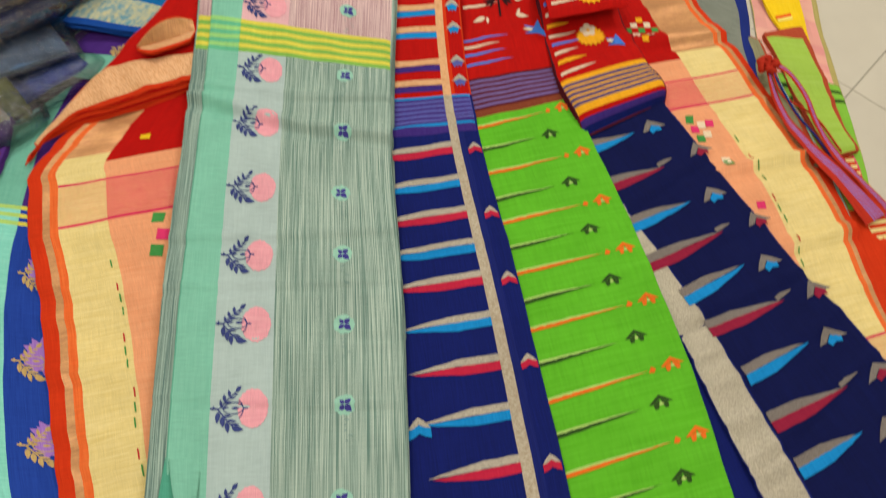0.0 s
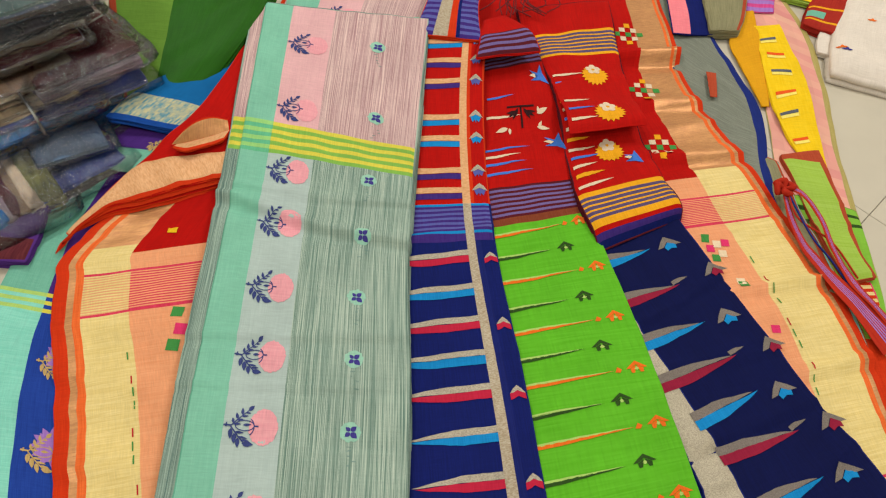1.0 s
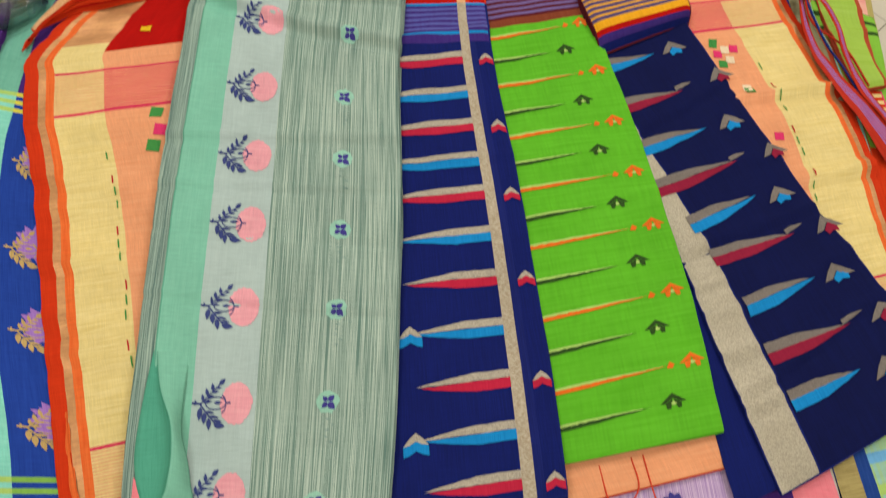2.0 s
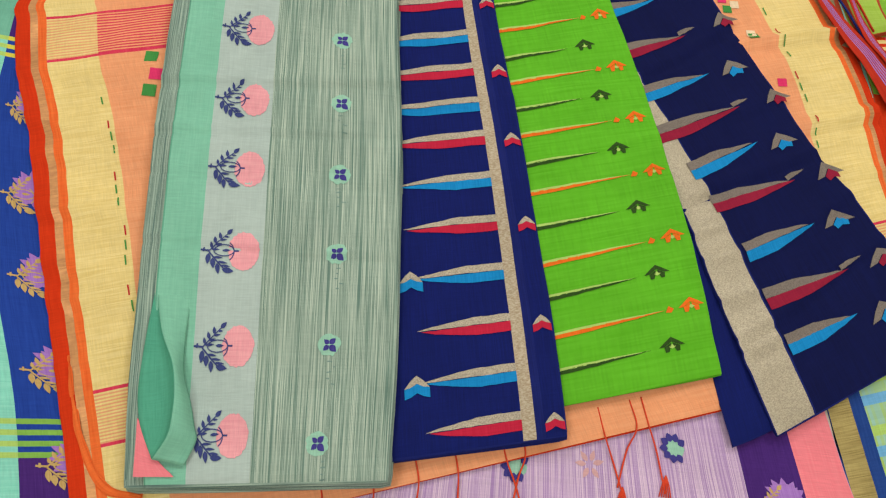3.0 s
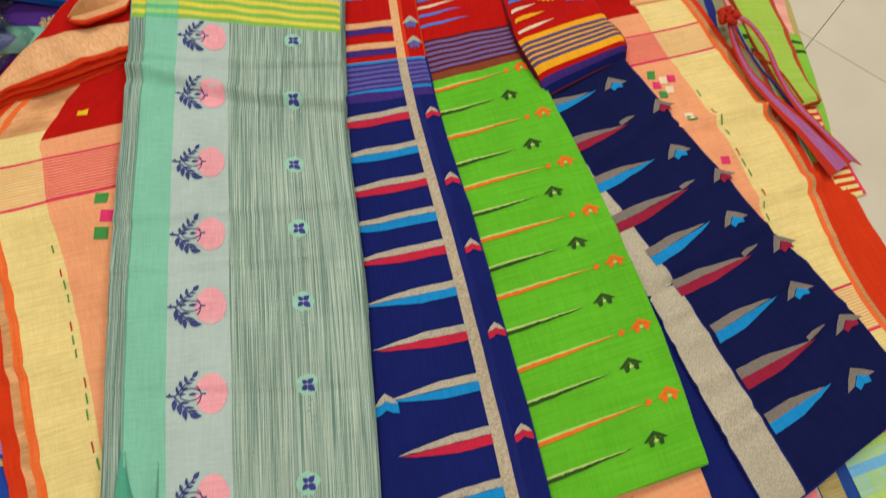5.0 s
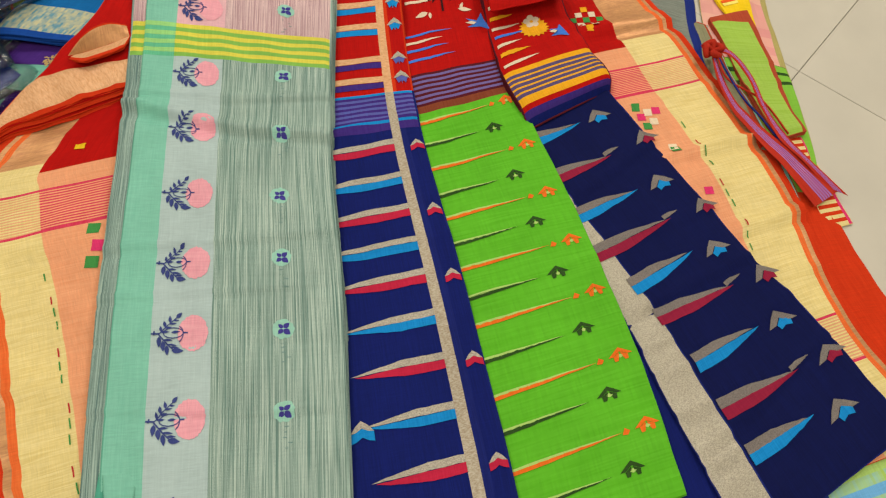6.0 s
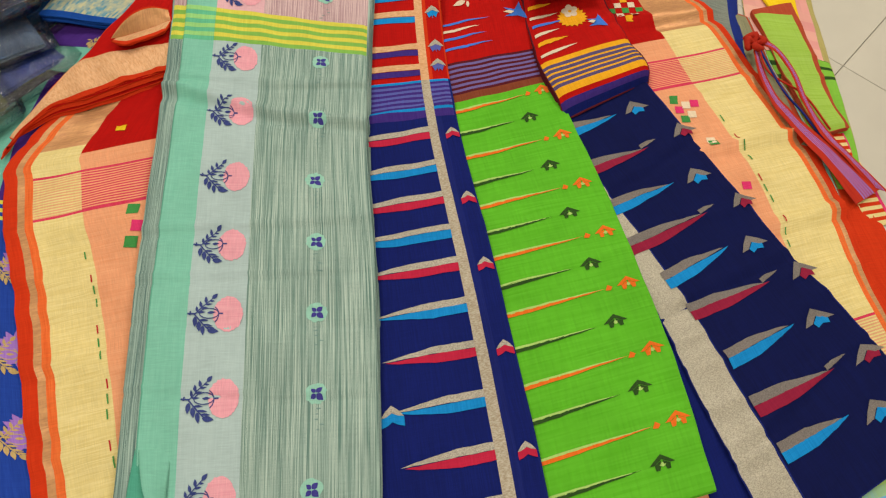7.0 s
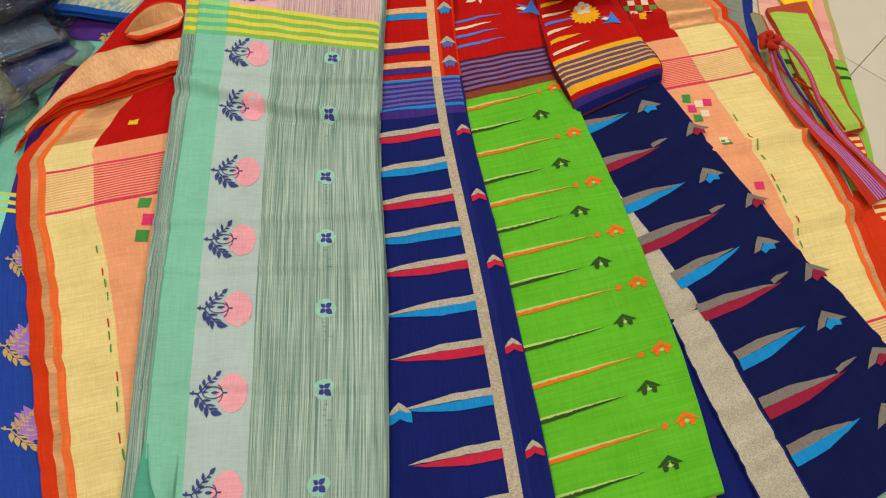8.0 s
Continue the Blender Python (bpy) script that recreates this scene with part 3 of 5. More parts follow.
for k, (x, y, tint) in enumerate(((-.008, .281, purple), (-.017, .318, purple), (-.030, .384, azure), (-.039, .425, azure), (-.053, .501, purple), (-.062, .549, purple), (-.072, .600, azure))):
    v = sE.locate(x, y)[1]
    n = np.linspace(.25, .80, 14)
    bars(E, sE, [(n, np.full(14, v - .005), np.full(14, v + .006), 0), (n, np.full(14, v - .017), np.full(14, v - .006), 1)], [gold, tint], "cross_stripe")
    chevron(E, sE, .94, v, .026, azure if tint is azure else periw)
sE2 = Sheet([(-.125, .60), (-.115, .70), (-.11, .80)], [(-.005, .605), (-.022, .70), (-.020, .80)], .064, .064, amp=.0015, seed=10)
weave(E, sE2, lambda u, v: ("back_fold", zarib if .28 < u < .5 else (REDD if .5 < u < .62 else (navy if .62 < u < .68 else (periw if int(v / .008) % 2 else purple)))), (.28, .5, .62, .68), [.008 * i for i in range(1, 26)], layers=4, layer=.003, side=REDD)

# ---- green saree strip with red end ----
green = cloth("leaf_green_cotton", "5ab022", "66bc2e", 0.5, along=0, thread=700, slub=14, bump=.4)
olive, gthread = cloth("dark_olive_thread", "2c4a1a"), cloth("pale_green_gold", "a6c86a")
orth = cloth("orange_thread", "e06a1c")
brown = cloth("brown_band", "7a3a22")
F = thing("saree", "leaf green saree folded narrow, orange and olive motifs, red end", "saree")
sF = Sheet([(.187, -.359), (.150, -.205), (.098, -.020), (.029, .212), (.010, .300), (.000, .445), (-.008, .607)],
           [(.395, -.284), (.355, -.125), (.298, .050), (.207, .284), (.184, .362), (.147, .490), (.088, .670)],
           [.025] * 5 + [.026, .034], [.025] * 5 + [.026, .034], amp=.0012, seed=12, edge=.004, creases=[("fold", .79, .03, .002, -.008, .03), ("fold", .30, .02, .001, .0015, .004)])
vf0 = sF.locate(.207, .286)[1]
vf1, vf2 = vf0 + .013, vf0 + .072
vf3, vf4 = sF.locate(.088, .60)[1], sF.locate(.085, .66)[1]
FB = [vf1 + (vf2 - vf1) * i / 13 for i in range(14)] + [vf3 + (vf4 - vf3) * i / 11 for i in range(12)]


heather = cloth("heather_thread", "6c5c92")


def zone_f(u, v):
    if v < vf0:
        return "body", green
    if v < vf1:
        return "end_piece", brown
    if v < vf2:
        return "striped_band", (maroon if int((v - vf1) / (vf2 - vf1) * 13) % 2 == 0 else heather)
    if vf3 < v < vf4:
        return "back_striped_band", (maroon if int((v - vf3) / (vf4 - vf3) * 11) % 2 == 0 else heather)
    return "end_piece", RED


weave(F, sF, zone_f, (), [vf0] + FB, layers=3, layer=.0018, step=.007, side=green, side_end=(vf0, maroon), labels={"end_piece": "red end piece with motifs"})
WIDE = np.array((1.4, .95))
ROOF = [(-.5, -.08), (-.25, .22), (0, .5), (0, .2), (-.3, -.08)]
LEG = [(-.3, -.10), (-.03, .14), (-.05, -.06), (-.14, -.42), (-.28, -.42)]
OLIVES = ((.173, .213), (.203, .132), (.230, .057), (.259, -.016), (.288, -.095), (.315, -.177), (.336, -.259))
ORANGES = ((.190, .265), (.221, .186), (.248, .107), (.278, .034), (.306, -.041), (.333, -.124), (.356, -.209))
for k in range(7):
    for tone, (mx, my) in ((olive, OLIVES[k]), (orth, ORANGES[k])):
        u, v = sF.locate(mx, my)
        s = .021
        shapes = [(local(sF, u, v, np.array([(x * side, y) for x, y in arm]) * s * .92 * WIDE), 0) for arm in (ROOF, LEG) for side in (1, -1)]
        shapes.append((local(sF, u, v, np.array([(-.12, -.12), (0, .04), (.12, -.12), (0, -.22)]) * s * WIDE), 1))
        patch(F, sF, shapes, [tone, gthread], "house_motif", lift=.0009)
        if v > .03:
            vv = v - .0015
            ue = u - (.12 if tone is olive else .15)
            bars(F, sF, [wedge(sF, ue, .0, vv, vv - .004, -.0002, .003, rng, m=0), wedge(sF, ue + .01, .0, vv, vv - .004, -.0042, .0005, rng, m=1)], [gthread, tone], "wedge_stripe", lift=.001)
        if tone is orth:
            patch(F, sF, [(local(sF, u - .125, v - .001, [(-.004, -.003), (0, .004), (.005, 0), (.002, -.004)]), 0)], [orth], "dot_motif")
sky = cloth("sky_blue_thread", "3f74cc")


def star(owner, sheet, u, v, s, turn=0.0):
    pts = [(-.5, -.2), (-.15, -.05), (-.45, .35), (0, .15), (.3, .6), (.3, .1), (.5, -.5), (.05, -.25)]
    inner = [(-.6, .1), (-.25, .2), (0, .05), (-.2, -.1)]
    patch(owner, sheet, [(local(sheet, u, v, np.array(pts) * s, turn), 0), (local(sheet, u - .01, v, np.array(inner) * s * .8, turn), 1)], [sky, offwhite], "star_motif", lift=.0012)


for x, y in ((.144, .423), (.103, .569)):
    u, v = sF.locate(x, y)
    star(F, sF, min(u, .88), v, .042)
for k, (vv, c) in enumerate(((.03, sky), (.05, sky), (.066, offwhite), (.082, sky), (.155, offwhite), (.2, sky))):
    v = vf2 + vv
    bars(F, sF, [wedge(sF, .62 - .05 * (k % 3), .18, v, v - .006, -.002, .003, rng)], [c], "wedge_stripe")
ub, vb = sF.locate(.082, .481)
black = cloth("black_thread", "2c0f12")
tree = [(stem(0, -.032, 0, .012, .004), 0), (stem(-.03, .012, .03, .012, .004), 0)] + [(leaf(.006 * s, .008 - .004 * k, math.radians(-60 + 30 * k if s > 0 else 240 - 30 * k), .026, .007), 0) for s in (-1, 1) for k in range(3)]
patch(F, sF, [(local(sF, ub, vb, p), m) for p, m in tree], [black], "tree_motif", lift=.0012)
for dx, dy, a in ((.034, -.004, 20), (.030, -.030, -15), (-.030, -.030, 200)):
    patch(F, sF, [(local(sF, ub, vb, leaf(dx, dy, math.radians(a), .026, .010)), 0), (local(sF, ub, vb, leaf(dx + .004, dy, math.radians(a + 70), .014, .006)), 0)], [offwhite], "bird_motif", lift=.0012)

sFo = Sheet([(-.006, .548), (-.005, .585), (-.006, .625), (-.006, .68)], [(.100, .594), (.084, .630), (.064, .662), (.030, .700)], [.072, .074, .064, .050], [.070, .074, .064, .050], amp=.0015, seed=13, edge=.006)
weave(F, sFo, lambda u, v: ("lapped_fold", (heather if int(v / .0072) % 2 else maroon) if v < .062 else RED), (), [.0072 * i for i in range(1, 10)], layers=2, layer=.0018, step=.007, side=RED, labels={"lapped_fold": "striped red fold lapping over the end piece"})

# ---- second navy saree with a broad zari border ----
G = thing("saree", "navy saree with broad silver-gold zari border and wedge stripes", "saree")
sG = Sheet([(.461, -.342), (.424, -.262), (.380, -.163), (.349, -.083), (.303, -.008), (.250, .075), (.190, .175), (.155, .260)],
           [(.672, -.195), (.625, -.115), (.578, -.045), (.522, .025), (.478, .095), (.425, .180), (.362, .275), (.33, .330)],
           [.021, .021, .020, .019, .018, .018, .018, .018], .020, amp=.0015, seed=15, edge=.004, creases=[("fold", .20, .02, .004, .003, .008), ("fold", .38, -.04, .004, .003, .010), ("pleat", .12, .03, .003, .0025, .005), ("pleat", .28, -.02, .003, .003, .006), ("pleat", .47, .03, .003, .003, .006)]
           + [("hem", y, .5, .2, hi, .007) for y, hi in ((-.56, .004), (-.47, .005), (-.52, .003), (-.62, .003), (-.69, .004))])
navyg = cloth("deep_navy_cotton", "0d154b", "0a103d", 0.5)
zari2 = cloth("silver_gold_border", "968e80", "c9c0a8", 0.6, along=0, thread=1700, slub=500, rough=.40, metal=.15, bump=.5, sharp=.2)
weave(G, sG, lambda u, v: ("zari_border", zari2) if u < .205 else (("body", navyd) if u < .215 else ("body", navyg)), (.205, .215), (), layers=3, layer=.0016, step=.007, side=navyd, labels={"zari_border": "silver-gold zari border"})
sGu = Sheet([(.414, -.361), (.384, -.27), (.354, -.16), (.318, -.06)], [(.52, -.30), (.49, -.2), (.46, -.1), (.43, 0)], .015, .015, amp=.001, seed=16)
weave(G, sGu, lambda u, v: ("under_fold", navy), layers=2, layer=.0015, step=.01, side=navyd)
dullz, dullr = cloth("dull_zari_thread", "6a6460", "8a8078", 0.6, thread=1300, slub=700, rough=.5, metal=.05), cloth("dull_crimson_thread", "8a1c3a", "9a2440", .5)


def roof_arrow(u, v, col):
    """A wide grey roof with a small notched arrow under it."""
    roof = [[(k * .0215, -.0075), (k * .011, .0035), (0, .0125), (0, .0015), (k * .010, -.0065)] for k in (1, -1)]
    low = [[(0, .0035), (k * .0105, -.0045), (k * .0085, -.0115), (0, -.0085)] for k in (1, -1)]
    patch(G, sG, [(local(sG, u, v - .0125, p), 0) for p in roof] + [(local(sG, u + .008, v - .0145, p), 1) for p in low], [dullz, col], "arrow_motif", lift=.0012)


for k, (cap, tip_g, root) in enumerate((((.321, .263), (.301, .235), (.242, .203)), ((.387, .227), (.344, .179), (.266, .138)), ((.401, .151), (.377, .122), (.289, .073)), ((.461, .115), (.417, .076), (.319, .021)),
                                        ((.466, .048), (.440, .029), (.355, -.030)), ((.525, .014), (.488, -.018), (.386, -.070)), ((.535, -.052), (.512, -.073), (.425, -.128)), ((.590, -.092), (.552, -.127), (.448, -.187)), ((.587, -.163), (.561, -.182), (.474, -.238)))):
    col = azure if k % 2 == 0 else dullr
    roof_arrow(*sG.locate(*cap), col)
    (u1, v1), (u0, v0) = sG.locate(*tip_g), sG.locate(*root)
    if k < 4:
        v0 += (.05 - u0) * (v1 - v0) / (u1 - u0)
        u0 = .05
    wedges = [wedge(sG, u1 - .04, u0, v1 + .001, v0, .0, .0115, rng, m=0), wedge(sG, u1, u0, v1, v0 - .0005, -.0125, .0006, rng, m=1)]
    if k % 2:
        wedges.append(wedge(sG, u1 + .09, u1 - .05, v1 + .008, v1 + .003, -.001, .0055, rng, m=0))
    bars(G, sG, wedges, [dullz, col], "wedge_stripe", lift=.001)
# red end piece of that saree, rolled under at its front
sGp = Sheet([(.226, .218), (.213, .245), (.187, .301), (.166, .390), (.150, .480), (.112, .600), (.075, .670), (.05, .76)],
            [(.350, .303), (.345, .320), (.319, .367), (.292, .440), (.272, .510), (.250, .640), (.236, .735), (.225, .82)],
            [.024, .038, .040, .035, .036, .034, .032, .030], [.026, .042, .042, .035, .036, .034, .032, .030], amp=.0018, seed=18, edge=.012,
            creases=[("fold", .186, .0, .002, -.006, .03), ("fold", .33, .0, .002, .004, .02), ("pleat", .125, .03, .003, .003, .008), ("pleat", .270, -.03, .003, .003, .008)])
dusk = cloth("dusky_purple_thread", "54466a")
GB = [.007, .015, .022, .028, .078, .084] + [.028 + .050 * i / 17 for i in range(18)] + [.395 + .068 * i / 21 for i in range(22)]


def zone_g(u, v):
    if v < .015:
        return "rolled_front", (purple if v > .007 else navy)
    if v < .022:
        return "end_piece", RED
    for a, b, n in ((.028, .078, 17), (.395, .463, 21)):
        if a < v < b:
            k = int((v - a) / (b - a) * n)
            return ("striped_band" if v < .2 else "back_striped_band"), (mustard if k in (0, n - 1) or k % 3 == 1 else dusk)
    if .022 < v < .028 or .078 < v < .084:
        return "striped_band", mustard
    return "end_piece", RED


weave(G, sGp, zone_g, (), GB, layers=6, layer=.0025, step=.007, side=maroon, labels={"end_piece": "red end piece with sunflower motifs"})


def sunflower(owner, sheet, u, v, s):
    """Toothed orange head with a five-petalled white flower over its upper rim."""
    a = np.linspace(0, 2 * math.pi, 36, endpoint=False)
    k = np.where(np.arange(36) % 2, .5, .40) * s
    patch(owner, sheet, [(local(sheet, u, v - .006, np.stack([np.cos(a) * k * 1.05, np.sin(a) * k], -1)), 0)], [mustard], "sunflower_motif", lift=.001)
    sh = [(local(sheet, u, v + .010, np.array((math.cos(b), math.sin(b))) * s * .17 + round_outline(s * .12, 10)), 0) for b in np.linspace(.3, 6.58, 5, endpoint=False)]
    patch(owner, sheet, sh, [offwhite], "flower_centre_motif", lift=.0015)


for q in ((.233, .415), (.201, .589)):
    sunflower(G, sGp, *sGp.locate(*q), .052)
# a loose fold of it lapping forward over itself
LAPV, LAPZ = (.186, .200, .230, .280, .340), (.026, .030, .024, .009, .001)
sGo = Sheet([tuple(sGp.flat(.012, v)[:2]) for v in LAPV], [tuple(sGp.flat(.99, v)[:2]) for v in LAPV], [.035 + z for z in LAPZ], [.035 + z * 1.1 for z in LAPZ], amp=.0012, seed=19, edge=.004)
weave(G, sGo, lambda u, v: ("lapped_fold", RED), layers=2, layer=.0018, step=.007, side=RED, labels={"lapped_fold": "loose red fold lapping over itself"})
u, v = sGo.locate(.225, .476)
sunflower(G, sGo, u, max(v, .018), .052)
for v, c in ((.022, offwhite), (.050, sky), (.078, offwhite)):
    bars(G, sGo, [wedge(sGo, .40, .03, v + .002, v - .003, -.0025, .0035, rng)], [c], "wedge_stripe")
for k in range(13):
    v = .098 + k * .020
    bars(G, sGp, [wedge(sGp, .45 - .06 * (k % 3), .03, v + .002, v - .003, -.0025, .0035, rng)], [(offwhite, mustard, offwhite, sky)[k % 4]], "wedge_stripe")
for x, y in ((.270, .401), (.245, .541)):
    u, v = sGp.locate(x, y)
    star(G, sGp, min(u, .93), v, .03)

# ---- blue saree with mint border at the far edge ----
royal = cloth("royal_blue_cotton", "2446a4", "1c3a90", 0.5)
aqua = cloth("aqua_cotton", "7ccfbc", "96dccc", 0.5, along=0)
teal = cloth("sage_mint_cotton", "6aae98", "7abca6", 0.5)
plum = cloth("plum_cotton", "4c2a7c", "40226c", 0.5)
beige, lilac = cloth("beige_gold_thread", "b9995e", "cbb078", 0.5), cloth("lilac_thread", "9a6cc0", "ab82cc", 0.5)
A = thing("saree", "royal blue saree with aqua border and gold and lilac flowers", "saree")
sA = Sheet([(-.44, -.60), (-.49, -.45), (-.562, -.29), (-.602, -.13), (-.606, 0), (-.612, .115), (-.612, .240)],
           [(-.195, -.55), (-.262, -.42), (-.345, -.28), (-.425, -.12), (-.475, .0), (-.495, .12), (-.48, .27)], .008, .003, amp=.0015, seed=21, edge=.004)
va = [sA.locate(-.30, -.465)[1], sA.locate(-.53, .0)[1]]
AB = [va[0] + d for d in (-.02, -.014, -.008, -.002, .004, .010, .016, .022)] + [va[1] + d for d in (-.02, -.014, -.008, -.002, .004, .010, .016)]


def zone_a(u, v):
    stripe = any(lo < v < lo + .006 for lo in (va[0] - .02, va[0] - .008, va[0] + .004, va[0] + .016, va[1] - .02, va[1] - .008, va[1] + .004))
    if u < .54:
        return "aqua_border", (gthread if stripe else (teal if v > va[1] + .01 else aqua))
    if stripe:
        return "body", (yel, grn)[int(v / .006) % 2]
    return "body", (plum if v < va[0] - .02 or v > va[1] + .01 else royal)


weave(A, sA, zone_a, (.54,), AB, layers=3, layer=.0016, step=.009, side=aqua)


def big_flower(owner, sheet, x, y, s, seed, lil=True):
    u, v = sheet.locate(x, y)
    r = np.random.RandomState(seed)
    if lil:
        sh = [(local(sheet, u + .012 / sheet.wide, v + .008, round_outline(.019 * s, 16, .06, r)), 0)]
        for ring, n in ((.019, 12), (.012, 8)):
            sh += [(local(sheet, u + .012 / sheet.wide, v + .008, leaf(ring * .5 * s * math.cos(a), ring * .5 * s * math.sin(a), a, .016 * s, .008 * s)), 0) for a in np.linspace(0, 6.28, n, endpoint=False)]
        patch(owner, sheet, sh, [lilac], "lilac_flower_motif", lift=.0009)
    sprig(owner, sheet, u - .004 / sheet.wide, v, seed + 40, .92 * s, beige, "gold_leaf_motif")


for k, (x, y) in enumerate(((-.483, -.088), (-.441, -.200), (-.395, -.298), (-.340, -.398), (-.288, -.492))):
    big_flower(A, sA, x, y, 1.05, k)

# ---- saree pieces showing at the front ----
lav = cloth("lavender_slub", "aa8ac0", "e2cce2", 0.60, thread=2000, slub=7, sharp=.13, bias=.02)
pink = cloth("coral_pink_cotton", "ee7f8c", "f28e98", 0.4)
C = thing("saree", "lavender slub saree with plum and coral pink border, lying beneath", "saree")
sC = Sheet([(-.12, -.68), (-.11, -.55), (-.10, -.40), (-.09, -.28)], [(.615, -.60), (.582, -.47), (.545, -.37), (.50, -.22)], .0035, .0035, amp=.0008, seed=24, edge=.002)
weave(C, sC, lambda u, v: ("body", lav) if u < .815 else (("plum_border", plum) if u < .915 else ("pink_border", pink)), (.815, .915), layers=1, layer=.0012, step=.012, side=lav)
for x, y in ((.349, -.372), (.176, -.418)):
    u, v = sC.locate(x, y)
    patch(C, sC, [(local(sC, u, v, round_outline(.012, 14, .1, rng)), 0)], [minty], "mint_ground_motif")
    patch(C, sC, [(local(sC, u, v, leaf(.007 * math.cos(a), .007 * math.sin(a), a, .010, .0085)), 0) for a in (.6, 1.25, 1.9, 2.55, 3.2, 3.85, 4.5, 5.15)], [violet], "flower_motif", lift=.0014)
u, v = sC.locate(.255, -.405)
patch(C, sC, [(local(sC, u, v, leaf(.004 * math.cos(a), .004 * math.sin(a), a, .013, .006)), 0) for a in (0.3, 1.2, 2.2, 3.1, 4.2, 5.3)], [cloth("faint_peach_thread", "cfa2a8", "d8aeb0", 0.5)], "faint_flower_motif", lift=.0006)
big_flower(C, sC, .465, -.415, 1.0, 61, True)
fringe_mat = plain("orange_red_cord", "d8401c", rough=.8, scale=300, bump=.3)


def cord(owner, pts, r, mat, name="cord", res=8, label=""):
    pts = np.array(pts, float)
    t = np.linspace(0, 1, res * (len(pts) - 1) + 1)
    p = spline(pts, t)
    verts, faces, k = [], [], 6
    rr = np.broadcast_to(np.asarray(r, float), (len(p),)) if not hasattr(r, "__len__") else np.interp(t, np.linspace(0, 1, len(r)), r)
    d = np.gradient(p, axis=0)
    for i, c in enumerate(p):
        f = Vector(d[i]).normalized()
        s = f.cross(Vector((0, 0, 1)))
        s = s.normalized() if s.length > 1e-5 else Vector((1, 0, 0))
        w = s.cross(f)
        for j in range(k):
            a = 2 * math.pi * j / k
            verts.append(Vector(c) + (s * math.cos(a) + w * math.sin(a)) * float(rr[i]))
    for i in range(len(p) - 1):
        for j in range(k):
            faces.append((i * k + j, i * k + (j + 1) % k, (i + 1) * k + (j + 1) % k, (i + 1) * k + j))
    faces += [tuple(range(k))[::-1], tuple((len(p) - 1) * k + j for j in range(k))]
    uvs = [(i % k * .001, i // k * .002) for i in range(len(verts))]
    return mesh_object(name, verts, faces, [mat], None, uvs, parent=owner, label=label)


for k, x in enumerate((-.02, .03, .075, .115, .165, .185, .27, .305, .318)):
    y = -.56 + (x + .185) * .402
    r = np.random.RandomState(k)
    dx = r.uniform(-.02, .03)
    z = .006
    cord(B, [(x - .01, y + .035, .012), (x, y + .006, .012), (x + dx * .5, y - .02, z), (x + dx, y - .045 - .02 * r.rand(), z)], [.0008, .0009, .0011, .0010], fringe_mat, "fringe_cord")
    if k in (4, 6, 8):
        for a in range(6):
            cord(B, [(x + dx, y - .045, z), (x + dx + (a - 2.5) * .0015, y - .055, z), (x + dx + (a - 2.5) * .0026, y - .068, .005)], .0007, fringe_mat, "tassel_strand", res=3)

lime_pl, navy_s = cloth("lime_cotton", "a8c860", "94c4c0", 0.6, thread=300, slub=4), cloth("navy_selvedge", "1c3f86")
dull_gold = cloth("dull_gold_zari", "8f7f4e", "b0a068", 0.7, along=0, rough=.45, metal=.3)
sky_st = cloth("sky_stripe", "6aa8d4")
PL = thing("saree", "lime and sky striped saree with dull gold and navy border", "saree")
sP = Sheet([(.575, -.50), (.552, -.39), (.530, -.30), (.51, -.22)], [(.82, -.42), (.78, -.32), (.74, -.22), (.70, -.14)], .0045, .005, amp=.0008, seed=27)
PB = [.012 * i for i in range(1, 30)]
weave(PL, sP, lambda u, v: ("gold_border", dull_gold) if u < .115 else (("selvedge", navy_s) if u < .185 else ("body", (lime_pl, lime_pl, sky_st, lime_pl, gthread)[int(v / .012) % 5])), (.115, .185), PB, layers=2, layer=.0014, step=.01, side=navy_s)


def strip(owner, left, right, zl, zr, zone, ucuts=(), vcuts=(), layers=2, layer=.0014, step=.008, side=None, amp=.001, seed=0, creases=(), edge=.004, spread=0.0, labels={}):
    s = Sheet(left, right, zl, zr, amp, seed, creases, edge)
    weave(owner, s, zone, ucuts, vcuts, layers, layer, step, side, labels, spread)
    return s


# ---- cloths beside the tiled floor ----
olive_grey = cloth("olive_grey_silk", "7c7a5c", "94906e", 0.6, rough=.55)
slate = cloth("slate_grey_silk", "6e7468", "8a8f84", 0.6, along=0, rough=.5)
navy_edge = cloth("navy_edge", "20307e", "1a2868", 0.5)
rust = cloth("rust_edging", "a8432a", "b85236", 0.5)
H1 = thing("saree", "slate grey silk saree with navy edging, folded under", "saree")
strip(H1, [(.42, .20), (.42, .32), (.40, .45), (.38, .60), (.33, .76), (.32, .92)], [(.560, .20), (.524, .33), (.508, .43), (.508, .53), (.503, .61), (.468, .68)][:4] + [(.500, .62), (.425, .80)],
      .004, .007, lambda u, v: ("edging", navy_edge) if u > .87 else ("body", slate), (.87,), layers=3, side=navy_edge, amp=.002, seed=31)
strip(H1, [(.416, .60), (.414, .63), (.412, .665)], [(.428, .60), (.429, .63), (.430, .665)], .014, .014, lambda u, v: ("rust_band", rust), layers=1, layer=.002, side=rust, seed=45, edge=.002)
H1b = thing("saree", "olive grey folded cloth with brown edging and rounded corner", "saree")
